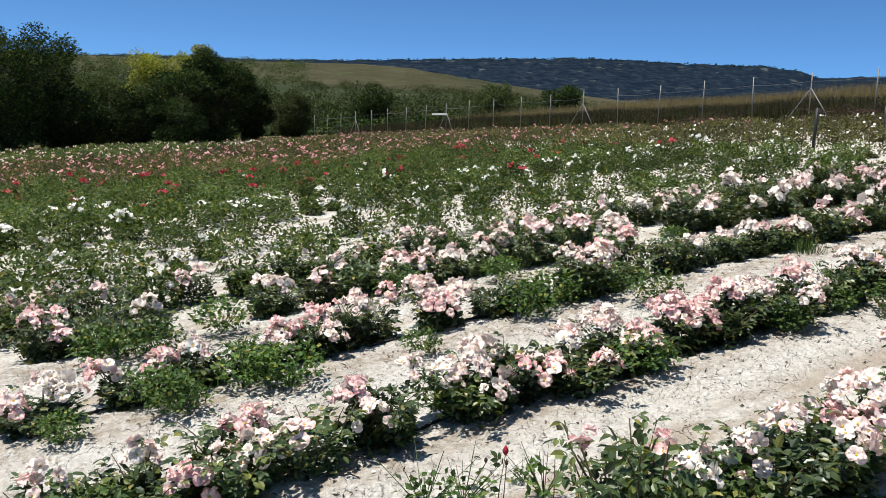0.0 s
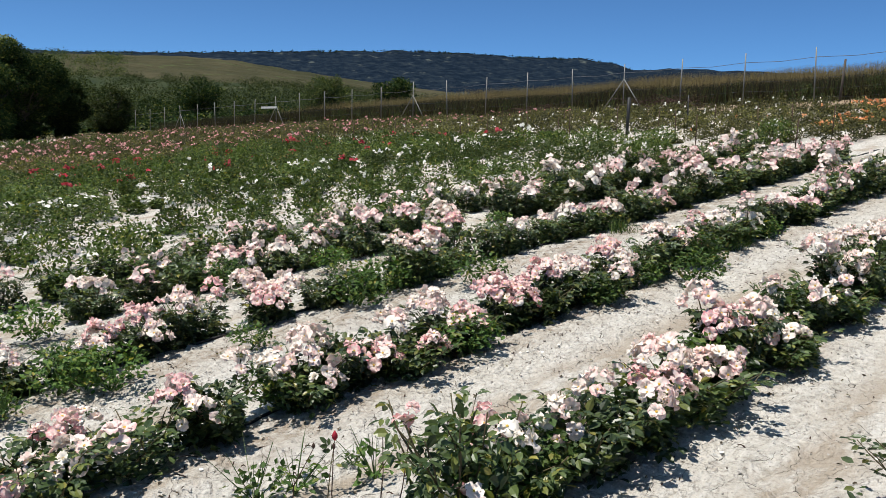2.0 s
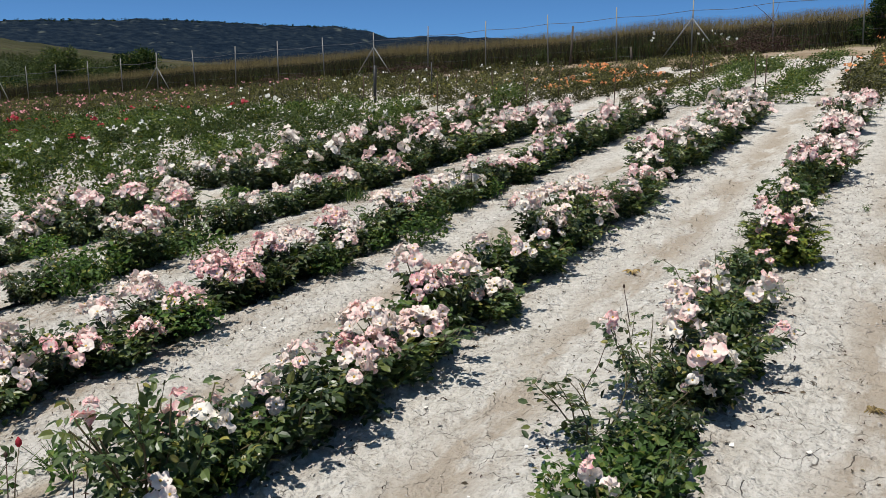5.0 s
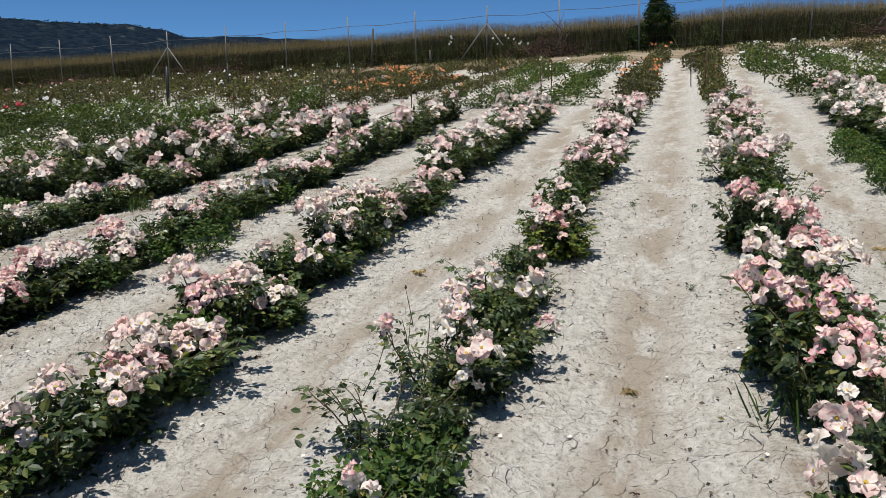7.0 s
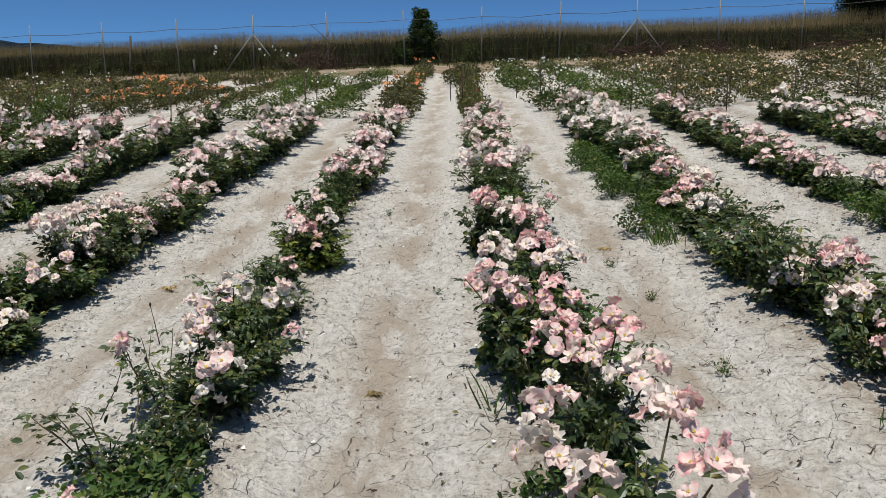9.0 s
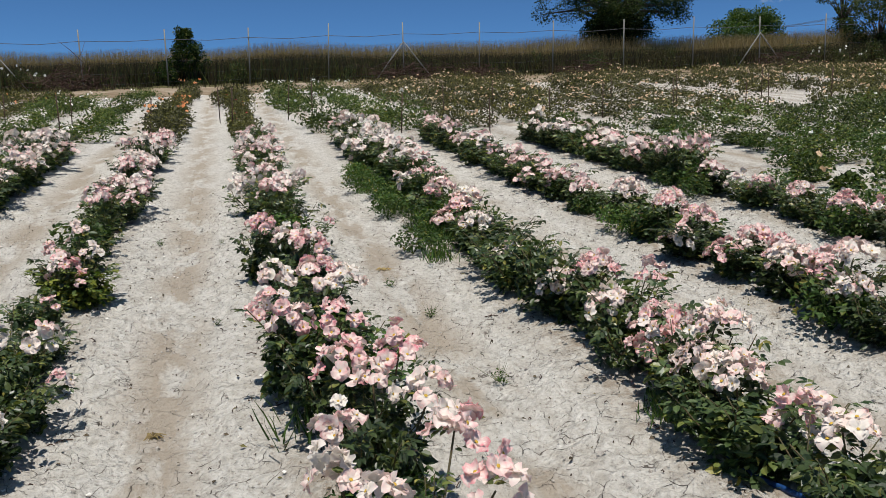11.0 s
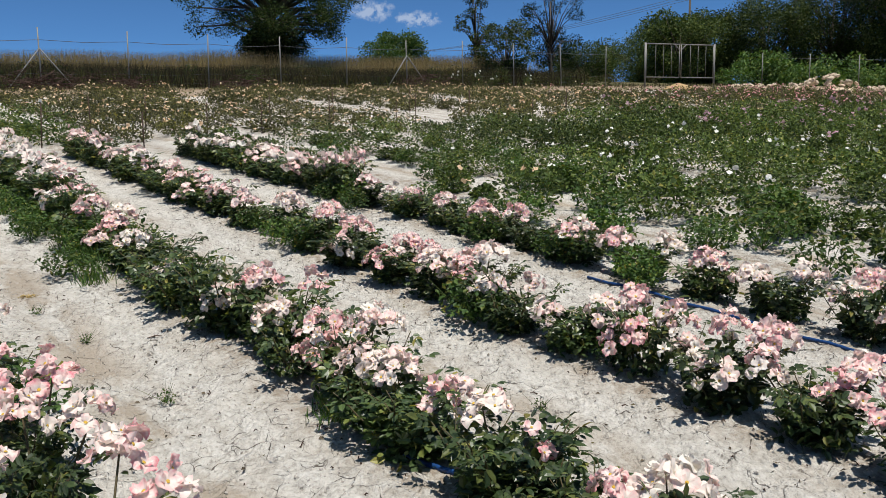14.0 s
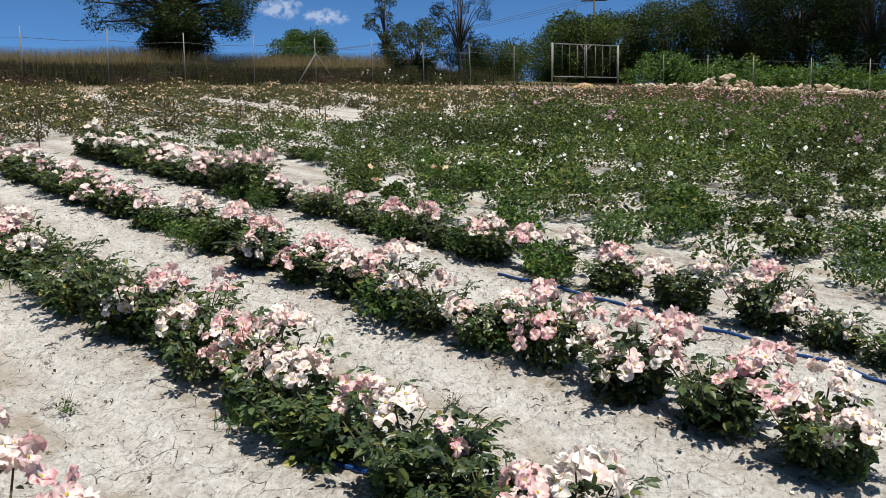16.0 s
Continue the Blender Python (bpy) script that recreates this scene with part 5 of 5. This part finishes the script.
# ---- clods, twigs and fallen petals on the soil ----
def scatter():
    g = np.random.default_rng(95)
    b = Build()
    n = 46000
    r, s = 0.8 + 8.0 * g.random(n) ** 1.5, g.uniform(-5.2, 5.5, n)
    ph = np.abs((s - ROW0 + STEP / 2) % STEP - STEP / 2)
    keep = g.random(n) < 0.35 + 0.9 * np.exp(-((ph - 0.36) / 0.16) ** 2)
    r, s = r[keep], s[keep]
    P = r[:, None] * U + s[:, None] * N
    z = np.array([float(plane(x, y)) + relief(rr_, ss_, x, y) for (x, y), rr_, ss_ in zip(P, r, s)])
    k = g.gamma(2.0, 0.0013, len(r))[:, None] + 0.002
    x, y, q = frames(g.normal(size=(len(r), 3)), g.normal(size=(len(r), 3)))
    shape = [(-1, 0, 0), (0.9, 0.2, 0.1), (0, -0.9, 0), (0.1, 0.8, -0.2), (0, 0.1, 0.75), (-0.1, 0, -0.8)]
    f = [(4, 0, 2), (4, 2, 1), (4, 1, 3), (4, 3, 0), (5, 2, 0), (5, 1, 2), (5, 3, 1), (5, 0, 3)]
    b.many(shape, f, np.c_[P, z + k[:, 0] * 0.4], x * k, y * k, q * k * 0.8)
    tagged(new("soil_clods", b.mesh("soil_clods", CLOD)), "pale crumbs and clods of dry soil", "clods", "", "stuff")
    b = Build()
    for i in range(2600):
        r1, s1 = g.uniform(1.0, 8.0), ROW0 + STEP * int(g.integers(-4, 5)) + g.normal() * 0.3
        p = U * r1 + N * s1
        o = np.array([p[0], p[1], float(plane(p[0], p[1])) + relief(r1, s1, p[0], p[1]) + 0.005])
        d = np.append(g.normal(size=2), 0.12) * g.gamma(1.5, 0.008)
        b.tube([o, o + d * 0.5 + (0, 0, 0.006), o + d], [0.0028, 0.0024, 0.0012], 4)
    tagged(new("twigs", b.mesh("twigs", RUST)), "dry brown twigs lying on the soil", "twigs", "", "stuff")
    b = Build()
    n = 700
    k_ = g.integers(-4, 5, n)
    s = ROW0 + k_ * STEP + g.normal(0, 0.28, n)
    r = g.uniform(1.2, 9.0, n)
    P = r[:, None] * U + s[:, None] * N
    z = np.array([float(plane(x, y)) + relief(rr_, ss_, x, y) for (x, y), rr_, ss_ in zip(P, r, s)]) + 0.008
    x, y, q = frames(g.normal(size=(n, 3)) * (1, 1, 0.15), np.tile((0.0, 0, 1), (n, 1)) + g.normal(size=(n, 3)) * 0.3)
    kk = g.uniform(0.012, 0.026, n)[:, None]
    b.many([(0, 0, 0), (0.5, -0.45, 0.12), (1, 0, 0.1), (0.5, 0.45, 0.12)], FOLD_F, np.c_[P, z], x * kk, y * kk, q * kk, [0.2, 0.6, 1, 0.6])
    tagged(new("fallen_petals", b.mesh("fallen_petals", WHITE, False, True)), "fallen pale petals on the soil below the roses", "petals", "", "stuff")


def litter():
    """Shrivelled leaves and petals blown over the paths."""
    g = np.random.default_rng(98)
    n = 5200
    r, s = 0.9 + 8.0 * g.random(n), g.uniform(-5.2, 5.5, n)
    ph = np.abs((s - ROW0 + STEP / 2) % STEP - STEP / 2)
    keep = g.random(n) < 0.3 + 0.7 * np.exp(-((ph - 0.2) / 0.18) ** 2)
    r, s = r[keep], s[keep]
    n = len(r)
    P = r[:, None] * U + s[:, None] * N
    z = np.array([float(plane(x, y)) + relief(a, c, x, y) for (x, y), a, c in zip(P, r, s)]) + 0.004
    x, y, q = frames(g.normal(size=(n, 3)) * (1, 1, 0.2), np.tile((0.0, 0, 1), (n, 1)) + g.normal(size=(n, 3)) * 0.45)
    k = g.uniform(0.010, 0.030, n)[:, None]
    b = Build()
    b.many([(0, 0, 0), (0.5, -0.28, 0.16), (1, 0, 0.05), (0.5, 0.28, 0.16)], FOLD_F, np.c_[P, z], x * k, y * k, q * k)
    tagged(new("leaf_litter", b.mesh("leaf_litter", LITTER)), "shrivelled grey-brown leaves scattered on the soil", "litter", "", "stuff")


scatter()
litter()


# ---- drip hoses ----
def hose(r0, r1, s, mat, label, rad=0.010, wave=0.03, bow=0.0):
    g = np.random.default_rng(int(abs(s * 100)) + 5)
    b = Build()
    pts = []
    for r in np.arange(r0, r1, 0.18):
        s1 = s + wave * math.sin(r * 1.7) + wave * 0.5 * math.sin(r * 4.1) + bow * math.exp(-((r - 2.5) / 0.35) ** 2)
        p = U * r + N * s1
        pts.append((p[0], p[1], float(plane(p[0], p[1])) + relief(r, s1, p[0], p[1]) + rad * 1.2))
    b.tube(pts, [rad] * len(pts), 8)
    tagged(new("drip_hose", b.mesh("drip_hose", mat, True)), label, "hose", "drip hoses")


hose(0.6, 12.0, -2.26, HOSE, "blue drip hose lying along the rose row", 0.010, 0.02, 0.16)
hose(0.6, 3.9, -4.52, HOSE, "blue drip hose lying before the rose row", 0.009, 0.03)
hose(-0.5, 14.5, 3.05, BLACK_HOSE, "black drip hose lying along the rose row", 0.009, 0.015)
hose(0.0, 14.5, 4.45, BLACK_HOSE, "black drip hose under the roses", 0.009)


# ---- things along the far edge ----
def boulder_mesh(seed):
    g = np.random.default_rng(seed)
    bm = bmesh.new()
    bmesh.ops.create_icosphere(bm, subdivisions=2, radius=1.0)
    o = Vector(g.normal(size=3) * 5)
    for v in bm.verts:
        v.co = v.co * (0.75 + 0.5 * noise.noise(v.co * 1.1 + o) + 0.2 * noise.noise(v.co * 2.7 + o))
        v.co.z *= 0.75
    me = bpy.data.meshes.new("boulder")
    bm.to_mesh(me)
    bm.free()
    me.materials.append(ROCK)
    return me


def mound(name, label, base, wide, high, mat, cat):
    g = np.random.default_rng(int(wide * 100))
    v, f, n = [], [], 18
    for j in range(7):
        t = j / 6
        for i in range(n):
            w = 2 * math.pi * i / n
            rad = wide * 0.5 * math.cos(t * math.pi / 2) * (1 + 0.12 * g.normal())
            v.append((rad * math.cos(w), rad * math.sin(w), -0.05 + high * t * (1 + 0.06 * g.normal())))
    for j in range(6):
        for i in range(n):
            f.append((j * n + i, j * n + (i + 1) % n, (j + 1) * n + (i + 1) % n, (j + 1) * n + i))
    ob = new(name, mesh(name, v, f, mat, True))
    ob.location = base
    return tagged(ob, label, cat)


ROCKS = [boulder_mesh(300 + k) for k in range(7)]
gk = np.random.default_rng(97)
for i in range(298):
    a = 110.8 + 17.0 * (i + gk.random()) / 298
    heap = 0.25 + 0.62 * math.exp(-((a - 116.4) / 1.5) ** 2) + 0.25 * math.exp(-((a - 121.5) / 2.0) ** 2)
    k = gk.uniform(0.10, 0.20)
    ob = new("boulder", ROCKS[int(gk.integers(7))])
    ob.location = polar(a, 47.5 + gk.uniform(-0.9, 0.9), k * 0.3 + gk.uniform(0.0, 1.0) ** 1.4 * heap)
    ob.rotation_euler = tuple(gk.uniform(-0.5, 0.5, 2)) + (gk.uniform(0, 6.28),)
    ob.scale = (k * gk.uniform(0.9, 1.6), k, k * gk.uniform(0.8, 1.1))
    tagged(ob, "pale limestone boulder in a long heap", "boulder", "boulders of the heap")
mound("rubble_bank", "long bank of pale rubble under the boulders", polar(116.6, 48.2), 3.6, 0.35, ROCK, "rubble")
mound("rubble_bank", "low bank of pale rubble under the boulders", polar(121.6, 48.2), 5.0, 0.16, ROCK, "rubble")
mound("rubble_bank", "low bank of rubble beside the field", polar(126.0, 48.2), 4.2, 0.14, ROCK, "rubble")


SAND = plain_material("yellow_sand", (0.32, 0.21, 0.10), (0.44, 0.31, 0.16), 0.95, 3, 0, 0.03)
mound("sand_heap", "small heap of yellow sand before the gate", polar(107.6, 45.5), 1.6, 0.38, SAND, "sand heap")


def brush(base, wide, high, seed):
    g = np.random.default_rng(seed)
    b = Build()
    for i in range(170):
        o = np.array([g.normal() * wide * 0.25, g.normal() * wide * 0.2, abs(g.normal()) * high * 0.35])
        d = np.append(g.normal(size=2) * wide * 0.22, g.normal() * high * 0.3)
        e = o + d
        e[2] = max(0.02, e[2])
        m = (o + e) / 2 + g.normal(size=3) * 0.06
        m[2] = max(0.02, m[2])
        b.tube([o, m, e], [0.014, 0.010, 0.004], 4)
    ob = new("brush", b.mesh("brush", RUST))
    ob.location = base
    tagged(ob, "pile of dry brown cuttings at the foot of the fence", "brush", "", "stuff")


for al, w_, h_ in ((-5.6, 2.6, 1.1), (6.3, 3.2, 0.75), (9.0, 2.4, 0.6), (22.5, 3.0, 0.6), (-20.0, 3.4, 0.7), (-27.0, 2.6, 0.5), (13.5, 2.4, 0.45)):
    brush(fence_point(al, 0.0, FENCE - 1.0), w_, h_, int(abs(al * 10)))


def fence_rose(al, q, high, seed):
    """A tall straggling rose at the fence: bare canes, loose leaves, a few white flowers."""
    g = np.random.default_rng(seed)
    ob = new("rose_shrub")
    ob.location = fence_point(al, 0.0, q)
    cane, fol = Build(), Build()
    for i in range(7):
        e = np.array([g.normal() * 0.3, g.normal() * 0.3, high * g.uniform(0.6, 1.0)])
        cane.tube([(0, 0, -0.05), e * (0.4, 0.4, 0.6), e], [0.012, 0.009, 0.004], 5)
        cloud_leaves(fol, e * g.uniform(0.35, 1.0, 60)[:, None] + g.normal(size=(60, 3)) * 0.09, 0.055, None, FOLD, FOLD_F, rnd=g)
        if i < 4:
            v, fc, a, sl = LOW_BLOSSOMS[i]
            blo = Build()
            blo.add(v @ np.array(turned(unit(g.normal(size=3) * 0.6 + (-0.8, -0.5, 0.6)), 1.0).to_3x3()).T * 1.35 + e, fc, np.minimum(a, 0.98))
            part("blossom", blo.mesh("blossom", WHITE, True, True), ob, "white rose")
    part("cane", cane.mesh("cane", STEM, True), ob)
    part("foliage", fol.mesh("foliage", SHRUB_LEAF), ob)
    tagged(ob, "tall straggling rose with white flowers at the fence", "rose bush", "roses at the fence")


for k_, (al, hi_) in enumerate(((-9.9, 1.0), (-7.6, 0.95), (-6.9, 0.8), (24.3, 0.7), (25.2, 0.85), (26.3, 0.6), (28.6, 0.6))):
    fence_rose(al, FENCE - 0.5, hi_, 400 + k_)


def old_post(al, high, tilt):
    b = Build()
    p = fence_point(al, -0.2, FENCE - 0.3)
    e = p + np.array([FN[0] * tilt, FN[1] * tilt, high + 0.2])
    b.tube([p, (p + e) / 2 + (0.02, 0.01, 0), e], [0.055, 0.05, 0.04], 7)
    tagged(new("post", b.mesh("post", BARK, True)), "dark weathered wooden post leaning beside the fence", "post")


old_post(-13.2, 1.55, 0.12)
old_post(-10.6, 0.55, -0.05)


def power_pole():
    ob = tagged(new("power_pole"), "wooden power pole with a crossarm among the trees", "power pole")
    p = polar(108.0, 98)
    b = Build()
    b.tube([p, p + (0, 0, 11.0)], [0.16, 0.11], 8)
    part("pole", b.mesh("pole", BARK, True), ob)
    d = np.array([math.cos(radians(108)), -math.sin(radians(108)), 0])
    b = Build()
    b.tube([p + (0, 0, 10.1) - d * 1.4, p + (0, 0, 10.1) + d * 1.4], [0.09, 0.09], 6)
    part("crossarm", b.mesh("crossarm", BARK, True), ob)
    for k in (-1.3, 0, 1.3):
        b = Build()
        e = polar(88, 170, 11.0)
        o = p + (0, 0, 10.3) + d * k
        b.tube([o + (e + d * k - o) * t - np.array([0, 0, 5.0 * t * (1 - t)]) for t in np.linspace(0, 1, 14)], [0.02] * 14, 4)
        part("wire", b.mesh("wire", WIRE), ob)


power_pole()


def sign_board():
    ob = tagged(new("board"), "long white board fixed high on the far fence", "board")
    b = Build()
    p = fence_point(-53.4, 1.36, FENCE - 0.12)
    d = np.append(FN, 0)
    v = []
    for x in (-1.0, 1.0):
        for y in (-0.03, 0.03):
            for z in (-0.07, 0.07):
                v.append(p + d * x + np.append(FU, 0) * y + np.array([0, 0, z]))
    b.add(v, [(0, 1, 3, 2), (4, 6, 7, 5), (0, 4, 5, 1), (2, 3, 7, 6), (0, 2, 6, 4), (1, 5, 7, 3)])
    part("panel", b.mesh("panel", plain_material("white_board", (0.55, 0.55, 0.53), (0.66, 0.65, 0.63), 0.6, 4)), ob)


sign_board()


def cloud(az, el, wide, high, seed):
    """A small fair-weather cloud on the far sky."""
    m = bpy.data.materials.new("cloud")
    m.use_nodes = True
    n, l = m.node_tree.nodes, m.node_tree.links
    co = n.new("ShaderNodeTexCoord").outputs["UV"]
    mp = n.new("ShaderNodeMapping")
    mp.inputs["Location"].default_value = (seed * 3.1, seed, 0)
    mp.inputs["Scale"].default_value = (wide / high * 1.6, 1.6, 1)
    l.new(co, mp.inputs[0])
    g = n.new("ShaderNodeTexGradient")
    g.gradient_type = "SPHERICAL"
    gm = n.new("ShaderNodeMapping")
    gm.inputs["Location"].default_value, gm.inputs["Scale"].default_value = (-1, -1, 0), (2, 2, 1)
    l.new(co, gm.inputs[0])
    l.new(gm.outputs[0], g.inputs[0])
    f = calc(n, l, "MULTIPLY", g.outputs["Fac"], calc(n, l, "MULTIPLY", calc(n, l, "SUBTRACT", noise_node(n, l, mp.outputs[0], 2.2, 7, 0.62), 0.28), 3.4))
    a = n.new("ShaderNodeMapRange")
    a.inputs[1].default_value, a.inputs[2].default_value = 0.24, 0.62
    a.inputs[4].default_value = 0.42
    l.new(f, a.inputs[0])
    e = n.new("ShaderNodeEmission")
    e.inputs[0].default_value, e.inputs[1].default_value = (0.80, 0.86, 0.95, 1), 0.85
    t = n.new("ShaderNodeBsdfTransparent")
    x = n.new("ShaderNodeMixShader")
    l.new(a.outputs[0], x.inputs[0])
    l.new(t.outputs[0], x.inputs[1])
    l.new(e.outputs[0], x.inputs[2])
    l.new(x.outputs[0], n["Material Output"].inputs[0])
    d = 4200.0
    c = Vector((d * math.sin(radians(az)), d * math.cos(radians(az)), 1.4 + d * math.tan(radians(el))))
    side = Vector((math.cos(radians(az)), -math.sin(radians(az)), 0))
    up = Vector((0, 0, 1))
    me = mesh("backdrop", [c - side * wide / 2 - up * high / 2, c + side * wide / 2 - up * high / 2, c + side * wide / 2 + up * high / 2, c - side * wide / 2 + up * high / 2], [(0, 1, 2, 3)], m)
    uv = me.uv_layers.new(name="UVMap")
    for k, q in enumerate(((0, 0), (1, 0), (1, 1), (0, 1))):
        uv.data[k].uv = q
    tagged(new("backdrop", me), "small white fair-weather cloud low in the sky", "cloud", "", "structure")


cloud(90.3, 8.0, 360, 120, 2)
cloud(87.3, 8.55, 320, 170, 5)


# ---- small growth by the near path ----
def dry_stalk(r, s, high, bud=None):
    """A thin dry stalk with a seed head, or a rose bud on its stem."""
    g = np.random.default_rng(int(abs(r * 1000 + s * 77)))
    ob = tagged(new("dry_stalk" if bud is None else "rose_bud"), "thin dry weed stalk with a seed head" if bud is None else "single red rose bud on a thin stem", "stalk" if bud is None else "rose bud")
    p = U * r + N * s
    o = np.array([p[0], p[1], float(plane(p[0], p[1])) + relief(r, s, p[0], p[1])])
    e = o + np.array([g.normal() * 0.05, g.normal() * 0.05, high])
    b = Build()
    b.tube([o, (o + e) / 2 + g.normal(size=3) * 0.012, e], [0.0025, 0.002, 0.0015], 5)
    part("stem", b.mesh("stem", STEM if bud else RUST, True), ob)
    b = Build()
    k = 0.006 if bud is None else 0.011
    b.tube([e, e + (0, 0, k), e + (0, 0, 2.2 * k), e + (0, 0, 3.4 * k)], [k * 0.3, k, k * 0.9, k * 0.15], 7)
    part("seed_head" if bud is None else "bud", b.mesh("head", RUST if bud is None else bud, True, True), ob)
    if bud:
        b = Build()
        for t in (0.3, 0.55, 0.75):
            compound_leaf(b, o + (e - o) * t, (g.normal(), g.normal(), 0.3), 0.04, g)
        part("foliage", b.mesh("foliage", ROSE_LEAF), ob)


dry_stalk(1.78, 2.20, 0.18, RED)
for r_, s_, h_ in ((1.62, 1.95, 0.30), (1.70, 1.78, 0.34), (1.55, 2.1, 0.30), (1.85, 2.0, 0.24), (2.1, 1.95, 0.22), (3.2, 0.75, 0.2), (4.0, 0.8, 0.18)):
    dry_stalk(r_, s_, h_)


def dry_weed(r, s, size):
    g = np.random.default_rng(int(abs(r * 991)))
    b = Build()
    for i in range(34):
        w = g.uniform(0, 6.28)
        e = np.array([math.cos(w), math.sin(w), g.uniform(0.02, 0.2)]) * size * g.uniform(0.5, 1)
        b.tube([(0, 0, 0.003), e * 0.55 + (0, 0, 0.012), e], [0.003, 0.0025, 0.001], 4)
    p = U * r + N * s
    ob = new("dry_weed", b.mesh("dry_weed", DRY_GRASS))
    ob.location = (p[0], p[1], float(plane(p[0], p[1])) + relief(r, s, p[0], p[1]))
    tagged(ob, "withered brown weed lying in the path", "weed")


dry_weed(3.38, -0.25, 0.05)
dry_weed(4.9, 1.05, 0.07)
dry_weed(5.4, -1.5, 0.06)
